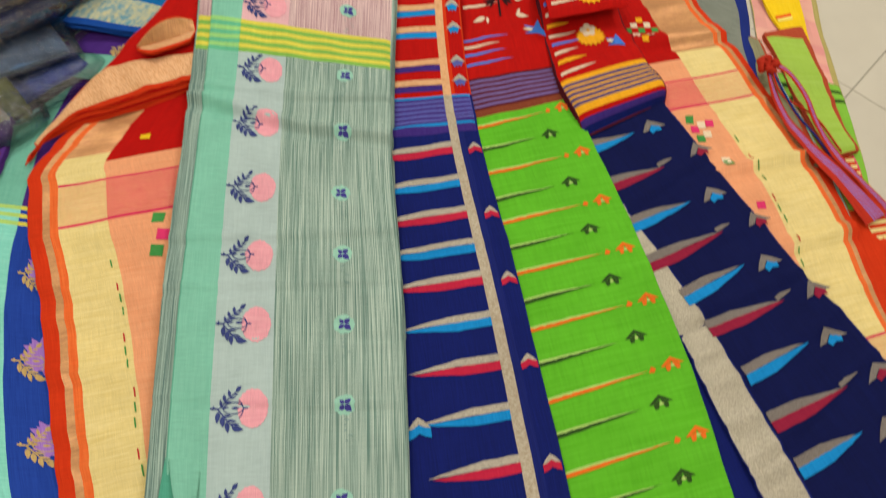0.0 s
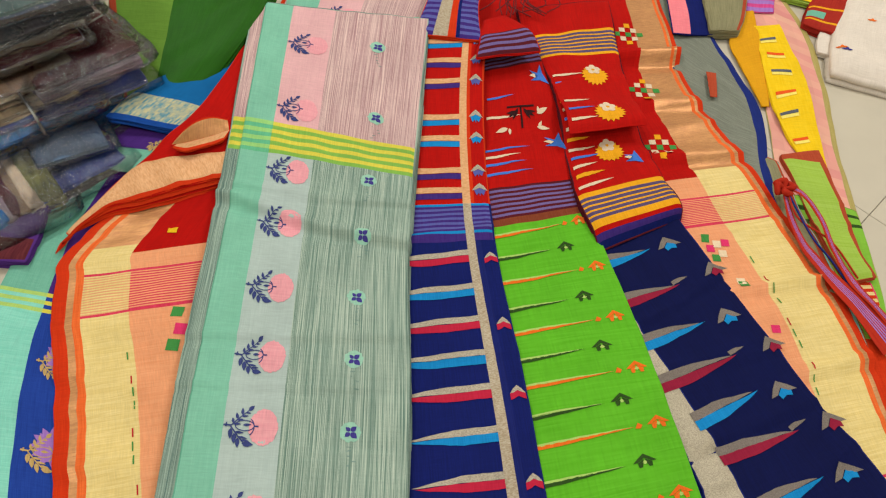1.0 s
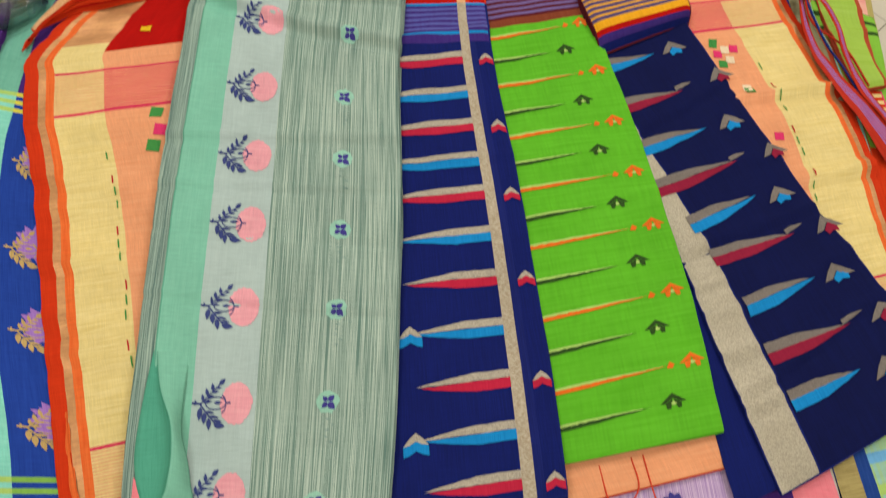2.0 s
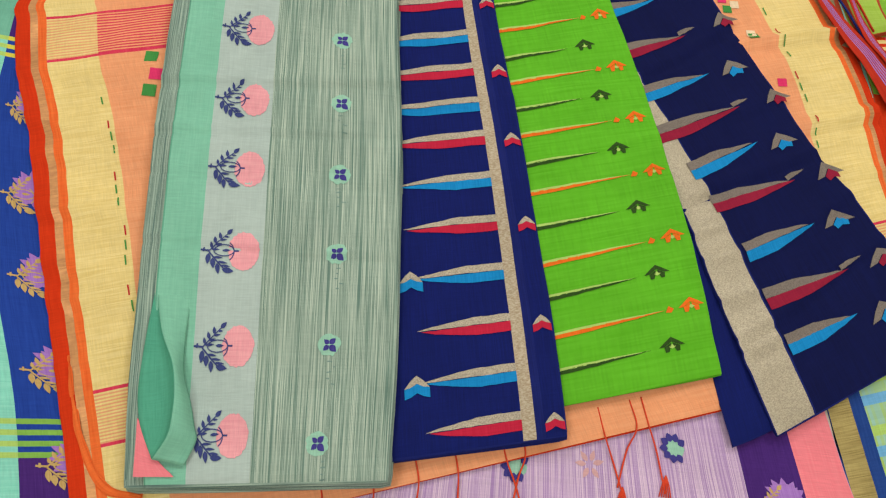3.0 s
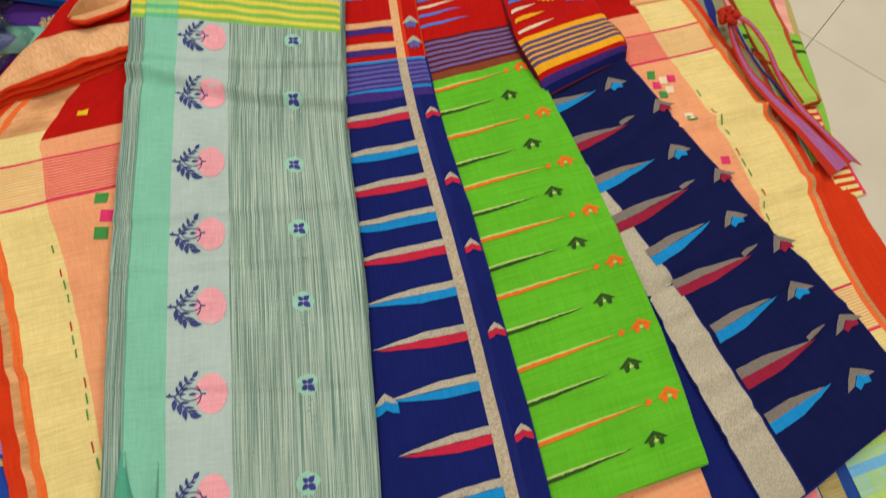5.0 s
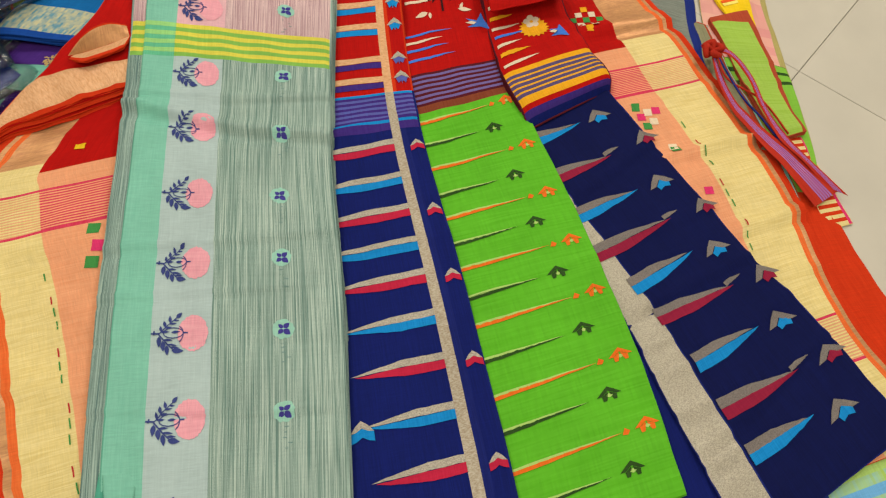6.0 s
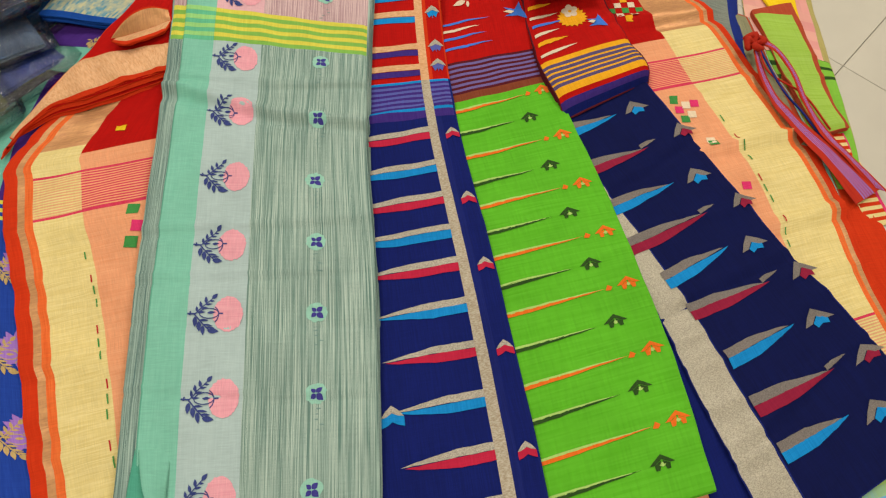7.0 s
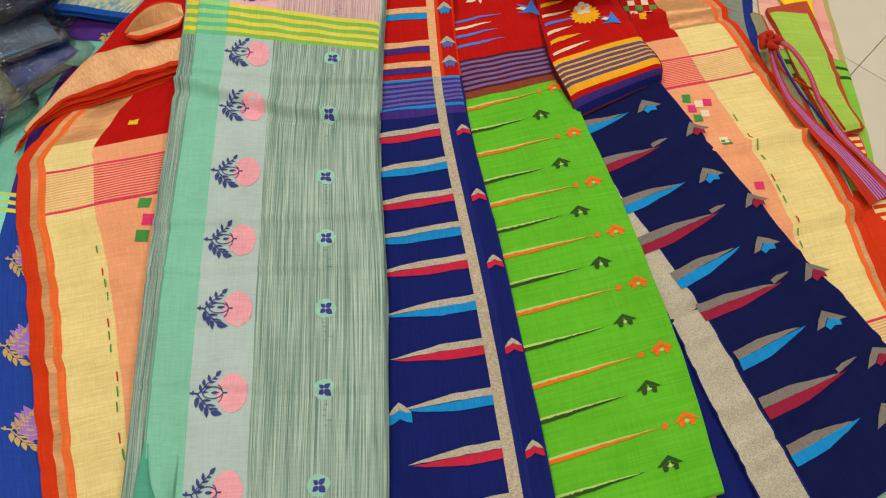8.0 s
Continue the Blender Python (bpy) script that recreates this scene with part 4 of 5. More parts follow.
strip(H1b, [(.424, .775), (.420, .83), (.415, .90)], [(.478, .785), (.492, .83), (.505, .91)], .030, .030, lambda u, v: ("edging", rust) if u > .90 else ("body", olive_grey), (.9,), layers=8, layer=.0028, side=olive_grey, seed=32, edge=.012)
H1c = thing("saree", "navy and pink folded cloth lying under a red saree end", "saree")
strip(H1c, [(.355, .765), (.35, .83), (.34, .92)], [(.43, .775), (.43, .83), (.42, .92)], .016, .016, lambda u, v: ("body", navy if u > .45 else pink), (.45,), layers=3, side=navy, seed=33)
strip(H1, [(.515, .10), (.52, .20), (.515, .30), (.505, .40), (.50, .48)], [(.615, .10), (.60, .20), (.578, .28), (.548, .37), (.525, .47)], .006, .008,
      lambda u, v: ("olive_layer", aqua if u > .93 else (rust if u > .80 else olive_grey)), (.80, .93), layers=2, side=rust, amp=.0016, seed=34)
amber, yellow = cloth("amber_cotton", "e0a41c", "d8981a", 0.5), cloth("bright_yellow_cotton", "eec40e", "f4d02c", 0.5)
paley, greyth, ornth = cloth("pale_yellow_weave", "efdc6c"), cloth("grey_thread", "5a5e66"), cloth("deep_orange_thread", "e0581c")
H3 = thing("saree", "bright yellow saree with grey and orange woven bars", "saree")
strip(H3, [(.510, .60), (.485, .69), (.466, .77), (.49, .87)], [(.522, .60), (.530, .71), (.523, .80), (.52, .88)], .010, .012, lambda u, v: ("amber_edge", amber), layers=2, side=amber, seed=35, labels={"amber_edge": "amber folded edge"})
s3 = strip(H3, [(.575, .45), (.547, .525), (.528, .605), (.521, .70), (.516, .825)], [(.606, .44), (.602, .535), (.600, .63), (.595, .70), (.566, .838)], .014, .014,
           lambda u, v: ("body", yellow), layers=3, side=yellow, amp=.002, seed=36)
for k, (x, y) in enumerate(((.540, .785), (.550, .745), (.555, .695), (.557, .640), (.556, .585), (.568, .525))):
    u, v = s3.locate(x, y)
    m = (greyth, ornth)[k % 2]
    uu = np.linspace(u - .30, u + .22, 8)
    bars(H3, s3, [(uu, v + .006 * (uu - u) * 2 - .0035, v + .006 * (uu - u) * 2 + .0035, 0), (uu, v - .011 + .006 * (uu - u) * 2, v - .004 + .006 * (uu - u) * 2, 1)], [m, paley], "woven_bar")
lime2 = cloth("lime_green_silk", "94b83c", "a8c85a", 0.6, along=0, slub=6, rough=.5)
H4 = thing("saree", "lime green silk saree with rust edging, folded", "saree")
strip(H4, [(.603, .238), (.582, .285), (.562, .350), (.548, .41), (.532, .468), (.530, .482)], [(.640, .250), (.628, .29), (.620, .350), (.612, .41), (.600, .468), (.592, .500)], .016, .018,
      lambda u, v: ("edging", rust) if u > .86 or v > .235 else ("body", lime2), (.86,), (.235,), layers=4, layer=.002, side=rust, amp=.002, seed=37, edge=.008, creases=[("fold", .10, .02, .002, .003, .006), ("fold", .16, -.02, .002, .002, .005)])
rosy = cloth("rose_shot_silk", "d8868a", "e8b09c", 0.8, along=0, thread=60, slub=3, sharp=.25, rough=.5)
khaki, apple = cloth("khaki_gold_edge", "a89a58", "b8aa6c", 0.5, rough=.5), cloth("apple_green_cotton", "86c042", "7ab43a", 0.4)
H5 = thing("saree", "rose shot-silk saree with khaki gold edge beside tiled floor", "saree")
strip(H5, [(.50, .10), (.51, .20), (.52, .32), (.52, .45), (.52, .60), (.50, .75), (.46, .92), (.45, 1.02)], [(.650, .16), (.652, .24), (.646, .335), (.640, .42), (.634, .55), (.636, .68), (.624, .83), (.575, .98)], .005, .006,
      lambda u, v: ("green_end", apple if int(v / .008) % 3 else (olive if .205 < v < .265 else apple)) if v < .265 else (("edging", khaki) if u > .92 else ("body", rosy)), (.92,), [.008 * i for i in range(1, 34)] + [.265], layers=2, side=khaki, amp=.0016, seed=38, labels={"green_end": "apple green end with dark stripes"})
fuchsia = cloth("fuchsia_cotton", "c83a86", "d85c9a", 0.5)
H7 = thing("saree", "fuchsia and aqua striped folded saree", "saree")
strip(H7, [(.44, .86), (.44, .93), (.44, 1.02)], [(.56, .88), (.57, .95), (.57, 1.04)], .012, .012, lambda u, v: ("body", aqua if u < .3 else (fuchsia if int(v / .012) % 2 else lilac)), (.3,), [.012 * i for i in range(1, 14)], layers=2, side=fuchsia, seed=39)
RS = thing("saree", "orange-red cotton cloth spread under the peach saree edge", "saree")
strip(RS, [(.70, -.26), (.655, -.13), (.62, -.03), (.60, .07), (.585, .17), (.575, .26)], [(.82, -.24), (.752, -.11), (.700, -.01), (.668, .08), (.648, .165), (.615, .255)], .004, .004, lambda u, v: ("body", REDD), layers=2, layer=.0012, side=REDD, amp=.0012, seed=40, edge=.003)
CS = thing("saree", "cream cloth end with fine red stripes and fuchsia edge", "saree")
strip(CS, [(.648, .09), (.632, .14), (.615, .19), (.60, .245)], [(.682, .10), (.668, .15), (.652, .20), (.640, .25)], .0055, .0055, lambda u, v: ("body", (cream, REDD)[int(v / .006) % 2] if u < .85 else pink_dot), (.85,), [.006 * i for i in range(1, 46)], layers=1, side=cream, seed=41, edge=.003)
# knotted ribbon
RB = thing("ribbon", "knotted red woven ribbon with lilac stripes", "ribbon")
ribred = cloth("ribbon_red", "b02a1c", "c23a22", 0.5)
riblil = cloth("ribbon_lilac", "7a6cc0", "9a8cd0", 0.5)


def zone_r(u, v):
    return ("band", riblil if .30 < u < .72 and int(u * 22) % 2 else ribred)


RC = [i / 22 for i in range(6, 17)]
strip(RB, [(.628, .118), (.600, .163), (.572, .207), (.540, .262), (.520, .310), (.510, .372)], [(.668, .148), (.628, .188), (.590, .228), (.553, .272), (.531, .315), (.517, .378)], [.012, .020, .022, .022, .026, .032], [.012, .020, .022, .024, .026, .032], zone_r, RC, layers=1, layer=.0012, step=.005, seed=42, edge=.002)
strip(RB, [(.652, .152), (.622, .185), (.592, .225), (.574, .280), (.558, .335), (.540, .372), (.516, .384)], [(.680, .140), (.640, .182), (.608, .224), (.584, .276), (.566, .340), (.544, .382), (.520, .396)], [.014, .024, .026, .028, .034, .036, .034], [.014, .022, .026, .028, .034, .036, .034], zone_r, RC, layers=1, layer=.0012, step=.005, seed=43, edge=.002)
for k in range(4):
    a = k * 1.5
    cord(RB, [(.512, .384, .034), (.512 + .012 * math.cos(a), .384 + .012 * math.sin(a), .040), (.512 + .014 * math.cos(a + 1), .386 + .014 * math.sin(a + 1), .032), (.513, .386, .034)], [.003, .0055, .005, .003], ribred, "knot_loop", res=6)
for k, (p, q) in enumerate((((.53, .33), (.58, .30)), ((.545, .30), (.575, .262)))):
    cord(RB, [(.517, .378, .034), (*p, .030), (*q, .022), (q[0] + .03, q[1] - .06, .02)], .0016, (ribred, navy_edge)[k], "loose_cord")

# ---- cloths lying on the bare floor ----
white = cloth("white_cotton", "dcd2c6", "e8e0d6", 0.4)
W = thing("saree", "white cotton saree with tiny orange sprigs folded on floor", "saree")
sW = strip(W, [(.648, .705), (.665, .80), (.70, .90), (.745, 1.0)], [(.98, .64), (1.0, .76), (1.03, .90), (1.06, 1.02)], .034, .034, lambda u, v: ("body", white), layers=2, layer=.016, side=white, amp=.002, seed=51, edge=.02, step=.012)
for x, y, m in ((.664, .765, orth), (.672, .757, violet), (.740, .86, orth), (.80, .80, violet), (.84, .72, orth)):
    u, v = sW.locate(x, y)
    patch(W, sW, [(local(sW, u, v, leaf(0, 0, a, .010, .006)), 0) for a in (.3, 1.5, 2.7)], [m], "sprig_motif")
strip(W, [(.632, .770), (.636, .80), (.645, .83)], [(.66, .76), (.668, .80), (.68, .84)], .016, .016, lambda u, v: ("under_fold", white), layers=4, layer=.003, side=white, seed=52)
RP = thing("saree", "crimson checked saree end with yellow lines", "saree")
redck = cloth("crimson_check", "9c2420", "ac3424", 0.5)
strip(RP, [(.612, .845), (.630, .90), (.66, .98), (.69, 1.05)], [(.668, .820), (.70, .89), (.735, .98), (.77, 1.05)], .022, .026, lambda u, v: ("body", mustard if int(v / .006) % 8 == 3 else (teal if u < .5 and .03 < v < .055 else redck)), (.5,), [.006 * i for i in range(1, 38)], layers=6, layer=.0032, side=redck, seed=53, edge=.01)
YG = thing("saree", "yellow and lime folded saree beyond the check cloth", "saree")
strip(YG, [(.58, .93), (.60, 1.0), (.62, 1.1)], [(.64, .92), (.66, .99), (.69, 1.09)], .018, .018, lambda u, v: ("body", (yellow, lime2, REDD)[int(v / .02) % 3]), (), [.02 * i for i in range(1, 9)], layers=5, layer=.003, side=lime2, seed=54)

# ---- stacked and wrapped cloths ----
sA2 = strip(A, [(-.572, .240), (-.590, .256), (-.586, .275), (-.560, .330)], [(-.490, .236), (-.480, .258), (-.474, .280), (-.44, .345)], [.016, .019, .020, .02], [.016, .019, .020, .02],
            lambda u, v: ("turned_back_end", teal if v < .040 else plum), (), (.040,), layers=2, layer=.002, side=teal, amp=.0012, seed=61, edge=.010)
for x, y in ((-.475, .292), (-.50, .245)):
    u, v = sA2.locate(x, y)
    sprig(A, sA2, u, max(v, .055), 71, .7, beige, "gold_leaf_motif")
cerul = cloth("cerulean_cotton", "1268a8", "105c98", 0.5)
silver = cloth("silver_brocade", "5f90a0", "c0ba90", 0.6, thread=500, slub=60, sharp=.12, rough=.5, metal=.08)
bluesel = cloth("blue_selvedge", "1a4fa6", "164494", 0.5)
K1 = thing("saree", "cerulean blue folded saree with silver brocade end", "saree")
strip(K1, [(-.569, .313), (-.548, .360), (-.505, .440), (-.455, .53), (-.43, .60)], [(-.42, .318), (-.40, .37), (-.38, .45), (-.36, .53), (-.31, .60)], [.052, .054, .054, .052, .050], [.034, .032, .028, .026, .024],
      lambda u, v: ("selvedge", bluesel) if v < .007 else (("brocade_border", silver) if v < .060 else ("body", cerul)), (), (.007, .060), layers=5, layer=.003, side=bluesel, amp=.002, seed=62, edge=.006)
deepg = cloth("deep_green_cotton", "286212", "20540e", 0.5, rough=.5)
limeb = cloth("lime_border", "5e8630", "6a943a", 0.5, along=0)
K2 = thing("saree", "deep green folded saree with lime border in clear sleeve", "saree")
strip(K2, [(-.552, .345), (-.595, .43), (-.645, .53), (-.70, .66)], [(-.47, .375), (-.43, .47), (-.40, .58), (-.39, .68)], [.05, .075, .09, .10], [.035, .050, .075, .095],
      lambda u, v: ("lime_border", limeb if u > .05 else rust) if u < .42 else ("body", deepg), (.05, .42), layers=7, layer=.005, side=deepg, amp=.002, seed=63, edge=.014)


def plastic_film():
    m, t, b = nodes_of("clear_plastic_film")
    n, l = t.nodes, t.links
    c = n.new("ShaderNodeTexCoord")
    nz = n.new("ShaderNodeTexNoise")
    nz.inputs["Scale"].default_value, nz.inputs["Detail"].default_value, nz.inputs["Distortion"].default_value = 26.0, 7.0, 3.2
    l.new(c.outputs["Object"], nz.inputs["Vector"])
    bp = n.new("ShaderNodeBump")
    bp.inputs["Strength"].default_value, bp.inputs["Distance"].default_value = 1.0, 0.008
    l.new(nz.outputs[0], bp.inputs["Height"])
    gl = n.new("ShaderNodeBsdfGlossy")
    gl.inputs["Color"].default_value = (0.92, 0.95, 1.0, 1)
    gl.inputs["Roughness"].default_value = 0.07
    l.new(bp.outputs[0], gl.inputs["Normal"])
    n.remove(b)
    tr = n.new("ShaderNodeBsdfTransparent")
    mix = n.new("ShaderNodeMixShader")
    fres = n.new("ShaderNodeFresnel")
    fres.inputs["IOR"].default_value = 1.7
    l.new(bp.outputs[0], fres.inputs["Normal"])
    l.new(fres.outputs[0], mix.inputs[0])
    l.new(tr.outputs[0], mix.inputs[1])
    l.new(gl.outputs[0], mix.inputs[2])
    l.new(mix.outputs[0], n["Material Output"].inputs["Surface"])
    return m


FILM = plastic_film()
AX, BX = np.array((.65, .76)), np.array((-.76, .65))


def wrapped_pack(corner, z0, high, tones, seed, turn=0.0, length=.36, depth=.26, label="folded sarees in a crinkled clear plastic sleeve"):
    r = np.random.RandomState(seed)
    c, s = math.cos(turn), math.sin(turn)
    ax = np.array((AX[0] * c - AX[1] * s, AX[0] * s + AX[1] * c))
    bx = np.array((BX[0] * c - BX[1] * s, BX[0] * s + BX[1] * c))
    ob = thing("saree_pack", label, "wrapped saree", group="stacked saree packs")
    corner = np.array(corner)
    n = len(tones)
    for k, tone in enumerate(tones):
        top = z0 + high * (k + 1) / n
        o = corner + r.uniform(-.008, .008, 2)
        st = np.linspace(0, depth, 4)
        strip(ob, [tuple(o - ax * length + bx * t) for t in st], [tuple(o + bx * t) for t in st], top + .012, top, lambda u, v, tone=tone: ("folded_saree", tone), layers=max(2, int(high / n / .004)), layer=high / n / max(2, int(high / n / .004)) * .96,
              side=tone, amp=.0020, seed=seed + k, edge=.010, step=.012)
    o = corner + ax * .012 - bx * .012
    st = np.linspace(0, depth + .02, 5)
    sh = Sheet([tuple(o - ax * (length + .02) + bx * t) for t in st], [tuple(o + bx * t) for t in st], z0 + high + .017, z0 + high + .004, .0040, seed + 9, [("fold", .05, .1, .01, .006, .01), ("fold", .14, -.12, .01, .005, .012)], .02)
    weave(ob, sh, lambda u, v: ("plastic_sleeve", FILM), layers=1, layer=high * .9, step=.010, side=FILM)
    return ob


def tone(name, h, alt=None):
    def dim(x):
        return "".join("%02x" % int(int(x[i:i + 2], 16) * 1.15) for i in (0, 2, 4))
    return cloth(name, dim(h), dim(alt), .6)


T = {k: tone("pack_" + k, h, a) for k, h, a in (("navy", "2a3a78", "3a4c90"), ("blue", "14589c", "1c78c4"), ("plum", "7c2c68", "9c3c7c"), ("cream", "b8a488", "cebea2"), ("taupe", "7c6450", "907860"), ("char", "2c2c32", "424042"),
                                          ("teal", "385458", "527472"), ("wine", "461c24", "5a282e"), ("mauve", "74646e", "8e7e8a"), ("moss", "5a6234", "7a7c44"), ("slate", "42546e", "566c88"))}
b1 = wrapped_pack((-.600, .318), .046, .050, (T["blue"], T["blue"], T["blue"], T["plum"], T["plum"], T["navy"], T["navy"], T["cream"], T["cream"]), 81, label="tied bundle of blue, plum and cream sarees in plastic")
strap = plain("pale_strap", "b8bcc0", rough=.35, scale=80)
for d in (-.075,):
    o = np.array((-.600, .318)) + AX * d - BX * .014
    cord(b1, [(*(o + BX * .16), .112), (*(o + BX * .02), .110), (*(o - BX * .004), .090), (*(o - BX * .001), .046)], .0022, strap, "tie_strap")
wrapped_pack((-.610, .345), .100, .024, (T["taupe"], T["cream"], T["cream"], T["taupe"]), 82, .03)
wrapped_pack((-.612, .385), .128, .024, (T["taupe"], T["mauve"], T["wine"], T["taupe"]), 83, -.05)
wrapped_pack((-.600, .420), .158, .022, (T["char"], T["taupe"], T["char"]), 84, .06)
wrapped_pack((-.575, .450), .184, .020, (T["char"], T["slate"], T["teal"]), 85, -.04)
wrapped_pack((-.522, .262), .0, .026, (T["char"], T["moss"], T["navy"]), 111, .1, .14, .12)
wrapped_pack((-.556, .268), .028, .018, (T["teal"], T["slate"]), 112, -.1, .10, .10)
wrapped_pack((-.535, .375), .0, .040, (T["navy"], T["blue"]), 86, .05, .2)
wrapped_pack((-.540, .395), .045, .030, (T["wine"], T["navy"]), 87, .0, .16)
wrapped_pack((-.545, .410), .080, .034, (T["mauve"], T["wine"]), 88, .08, .16)
# a bundle of sarees standing on their folds
SBN = thing("saree_bundle", "bundle of moss, taupe and blue sarees on their folds, plastic wrapped", "wrapped saree")
for k in range(11):
    tn = (T["moss"], T["moss"], T["cream"], T["taupe"], T["wine"], T["mauve"], T["blue"], T["slate"], T["navy"], T["mauve"], T["slate"])[k]
    o = np.array((-.585, .165)) - AX * .0135 * k + np.array((0, .004 * math.sin(k * 2)))
    strip(SBN, [tuple(o - AX * .012), tuple(o - AX * .012 + BX * .05), tuple(o - AX * .012 + BX * .11)], [tuple(o), tuple(o + BX * .05), tuple(o + BX * .11)], [.038, .05, .05], [.036, .048, .048],
          lambda u, v, tn=tn: ("standing_saree", tn), layers=3, layer=.012, side=tn, amp=.002, seed=90 + k, edge=.005, step=.010)
o = np.array((-.575, .160))
shb = Sheet([tuple(o - AX * .17 + BX * t - BX * .012) for t in (0, .07, .14)], [tuple(o + BX * t - BX * .012) for t in (0, .07, .14)], [.046, .058, .058], [.044, .056, .056], .003, 95, [("fold", .05, .1, .01, .006, .01)], .012)
weave(SBN, shb, lambda u, v: ("plastic_wrap", FILM), layers=1, layer=.04, step=.010, side=FILM)
PU = thing("saree", "purple folded saree with dark plum lower layer", "saree")
violetc = cloth("purple_cotton", "4e2a78", "5a3486", 0.5)
strip(PU, [(-.75, .02), (-.70, .09), (-.66, .165)], [(-.585, .050), (-.590, .10), (-.602, .155)], .022, .022, lambda u, v: ("body", violetc if v > .045 else T["wine"]), (), (.045,), layers=5, layer=.004, side=violetc, seed=97, edge=.006)

# curled front corner of the grey-green saree, with the pink layer under it
# darker mint for the hollow of the curl: its shade is put into the colour
mint_shaded = cloth("mint_underside", "4f9f86", "5cae94", 0.4)
CL = np.array([(-.243, -.299, .0395), (-.236, -.353, .0435), (-.228, -.406, .0435), (-.218, -.435, .0440), (-.208, -.452, .0445), (-.193, -.471, .0480)])
CM = np.array([(-.241, -.298, .0395), (-.218, -.344, .0540), (-.195, -.377, .0620), (-.183, -.407, .0670), (-.179, -.432, .0660), (-.180, -.449, .0620), (-.192, -.472, .0500)])
CR = np.array([(-.203, -.292, .0395), (-.195, -.346, .0445), (-.186, -.385, .0450), (-.172, -.410, .0455), (-.161, -.434, .0460), (-.155, -.448, .0465), (-.161, -.473, .0445)])


def curl(name, first, last, low, push, mat, label=""):
    """A cloth surface that bows between two rims: low sinks or lifts its middle, push bulges it across."""
    ns, nc = 40, 12
    t, c = np.linspace(0, 1, ns), np.linspace(0, 1, nc)
    a, b = spline(first, t), spline(last, t)
    grow = np.sin(np.pi * np.clip(t * 1.05, 0, 1)) ** .7
    mid = (a + b) / 2 + np.stack([push * grow, 0 * t, low * grow], -1)
    w = c[None, :, None]
    p = a[:, None] * (1 - w) ** 2 + 2 * mid[:, None] * w * (1 - w) + b[:, None] * w ** 2
    faces = [(i * nc + j, i * nc + j + 1, (i + 1) * nc + j + 1, (i + 1) * nc + j) for i in range(ns - 1) for j in range(nc - 1)]
    uvs = [(.04 * j / nc, .2 * i / ns) for i in range(ns) for j in range(nc)]
    ob = mesh_object(name, p.reshape(-1, 3), faces, [mat], None, uvs, parent=D, label=label)
    ob.modifiers.new("cloth_thickness", "SOLIDIFY").thickness = .0006


curl("curl_inside", CL, CM, -.012, .016, mint_shaded)
curl("curled_corner", CM + (0, 0, .0004), CR, .008, .004, mint, "mint corner curling up")
strip(D, [(-.207, -.491), (-.213, -.465), (-.220, -.435)], [(-.168, -.485), (-.190, -.470), (-.206, -.448)], .0445, .0445, lambda u, v: ("pink_layer", pink), layers=1, layer=.001, side=pink, amp=.0004, seed=103, edge=.001, step=.006)
# loose orange tape along the front corner of the peach saree
strip(B, [(-.323, -.380), (-.302, -.430), (-.276, -.476), (-.245, -.508), (-.204, -.512)], [(-.3225, -.3795), (-.299, -.429), (-.272, -.473), (-.241, -.503), (-.204, -.507)], .0150, .0150, lambda u, v: ("loose_tape", orange), layers=1, layer=.0012, side=orange, amp=.0008, seed=104, edge=.002, step=.004)
# fringe at the far end of the red cloths
fr = np.random.RandomState(8)
maroon_cord = plain("maroon_cord", "6a1418", rough=.85, scale=300)
for k in range(16):
    x, y = .01 + .006 * k, .755 + .002 * k
    cord(F, [(x, y + .03, .052), (x + fr.uniform(-.012, .012), y, .056), (x + fr.uniform(-.03, .03), y - .03, .050), (x + fr.uniform(-.04, .04), y - .055, .046)], .0011, maroon_cord, "fringe_cord", res=4)
# ---- floor tiles ----
tile_bm = bmesh.new()
bmesh.ops.create_cube(tile_bm, size=1)
for v in tile_bm.verts:
    v.co = Vector((v.co.x * .599, v.co.y * .599, v.co.z * .006 - .003))
bmesh.ops.bevel(tile_bm, geom=[e for e in tile_bm.edges if all(v.co.z > -.001 for v in e.verts)], offset=.0008, segments=1, affect="EDGES")
tile_me = bpy.data.meshes.new("floor_tile")
tile_bm.to_mesh(tile_me)
tile_bm.free()
tile_me.materials.append(tile_mat)
TA = math.radians(-38)


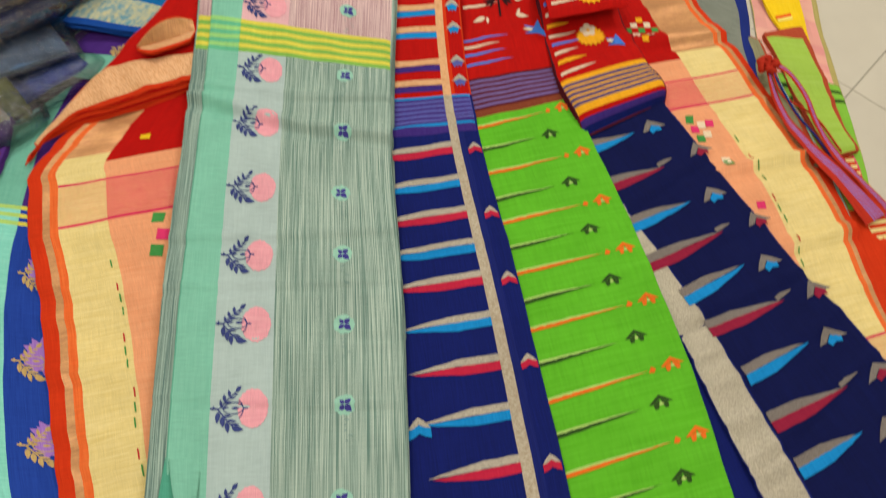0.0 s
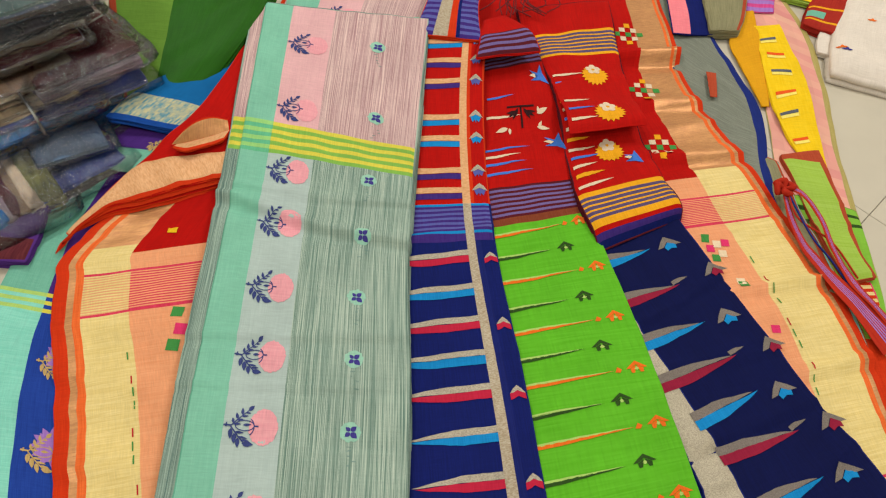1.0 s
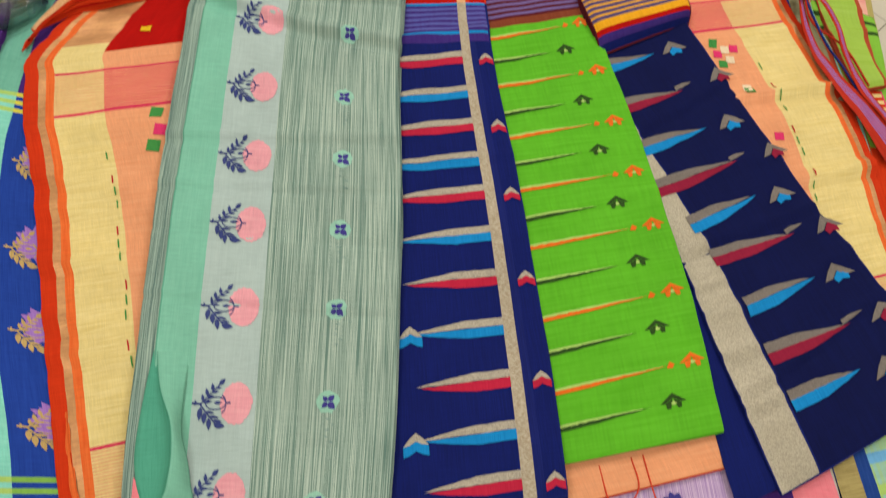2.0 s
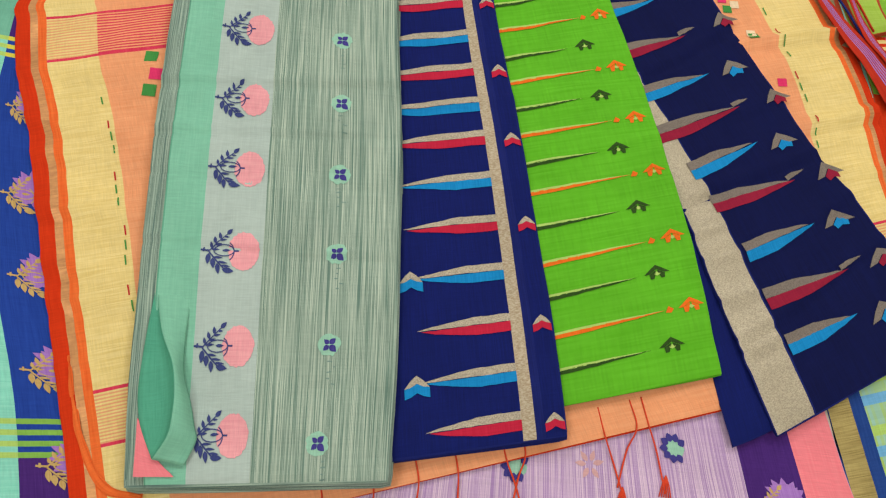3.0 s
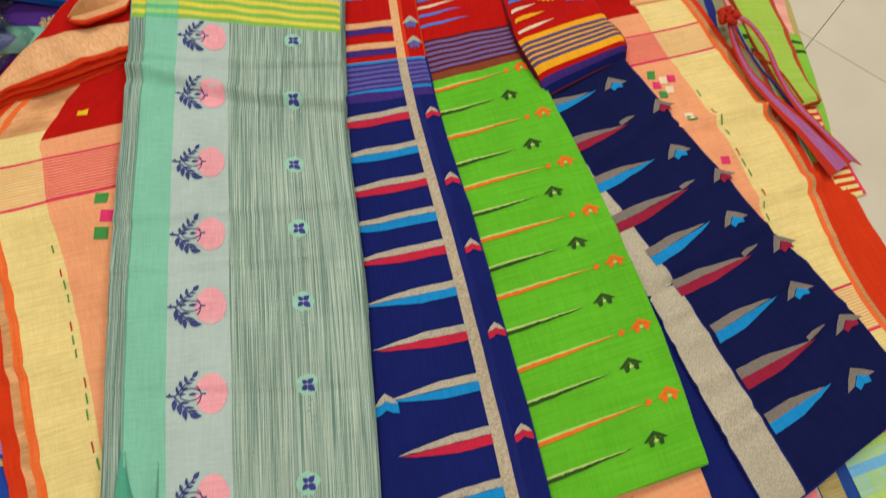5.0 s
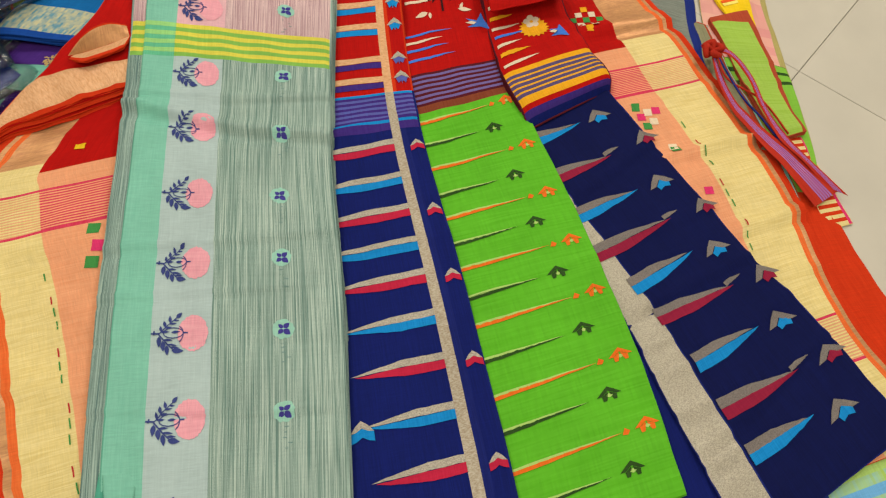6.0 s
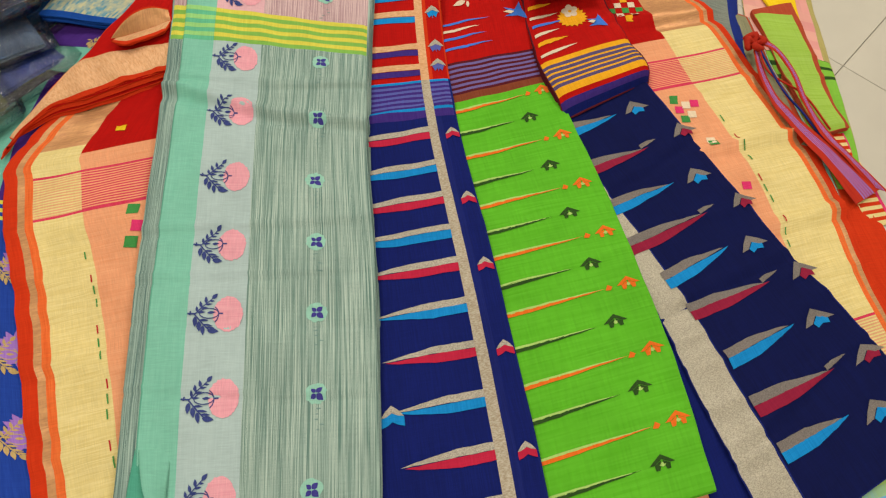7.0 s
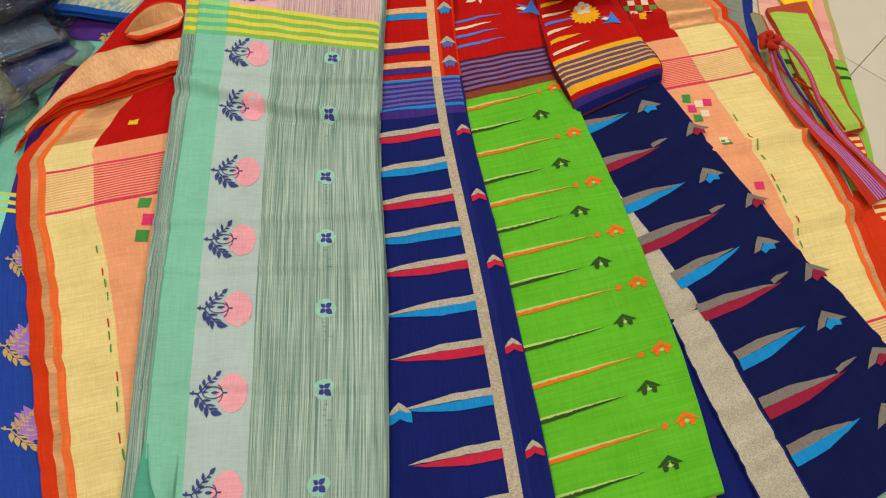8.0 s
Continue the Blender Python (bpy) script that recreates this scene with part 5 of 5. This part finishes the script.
def clipped(poly, axis, limit, keep_below):
    out = []
    for p, q in zip(poly, poly[1:] + poly[:1]):
        inside = (p[axis] <= limit) == keep_below
        if inside:
            out.append(p)
        if inside != ((q[axis] <= limit) == keep_below):
            f = (limit - p[axis]) / (q[axis] - p[axis])
            out.append((p[0] + (q[0] - p[0]) * f, p[1] + (q[1] - p[1]) * f))
    return out


for i in range(-7, 8):
    for j in range(-7, 8):
        cx, cy = (i + .5) * .6, (j + .5) * .6
        x, y = .665 + cx * math.cos(TA) - cy * math.sin(TA), .387 + cx * math.sin(TA) + cy * math.cos(TA)
        if X0 + .43 < x < X1 - .43 and Y0 + .43 < y < Y1 - .43:
            ob = new("floor_tile", tile_me)
            ob.parent = floor
            ob.matrix_world = pose(x, y, 0, 0, 0, -38)
            continue
        poly = [(x + .2995 * (p * math.cos(TA) - q * math.sin(TA)), y + .2995 * (p * math.sin(TA) + q * math.cos(TA))) for p, q in ((-1, -1), (1, -1), (1, 1), (-1, 1))]
        for axis, limit, below in ((0, X0 + .002, False), (0, X1 - .002, True), (1, Y0 + .002, False), (1, Y1 - .002, True)):
            poly = clipped(poly, axis, limit, below) if poly else poly
        if len(poly) > 2:
            n = len(poly)
            mesh_object("floor_tile", [(p[0], p[1], 0) for p in poly] + [(p[0], p[1], -.004) for p in poly],
                        [tuple(range(n))] + [(k, k + n, (k + 1) % n + n, (k + 1) % n) for k in range(n)], [tile_mat], smooth=False, parent=floor)

# ---- every woven motif belongs to the cloth part that carries it ----
WOVEN = ("motif", "wedge_stripe", "woven_", "cross_stripe", "price_tag")
CARRIER = ("body", "end_piece", "border", "floral_border", "mint_border", "stripes", "zari_border", "selvedge", "under_fold", "turned_back_end", "aqua_border", "back_fold", "striped_band", "back_striped_band", "plum_border", "lapped_fold")


def points_of(ob):
    co = np.zeros(len(ob.data.vertices) * 3, dtype=np.float32)
    ob.data.vertices.foreach_get("co", co)
    return co.reshape(-1, 3)


for top in [o for o in scene.collection.objects if o.type == "EMPTY"]:
    kids = list(top.children)
    carriers = [(o, points_of(o)) for o in kids if o.name.split(".")[0] in CARRIER]
    for o in kids:
        if carriers and any(w in o.name for w in WOVEN):
            p = points_of(o).mean(0)
            o.parent = min(carriers, key=lambda q: float(((q[1] - p) ** 2).sum(1).min()))[0]
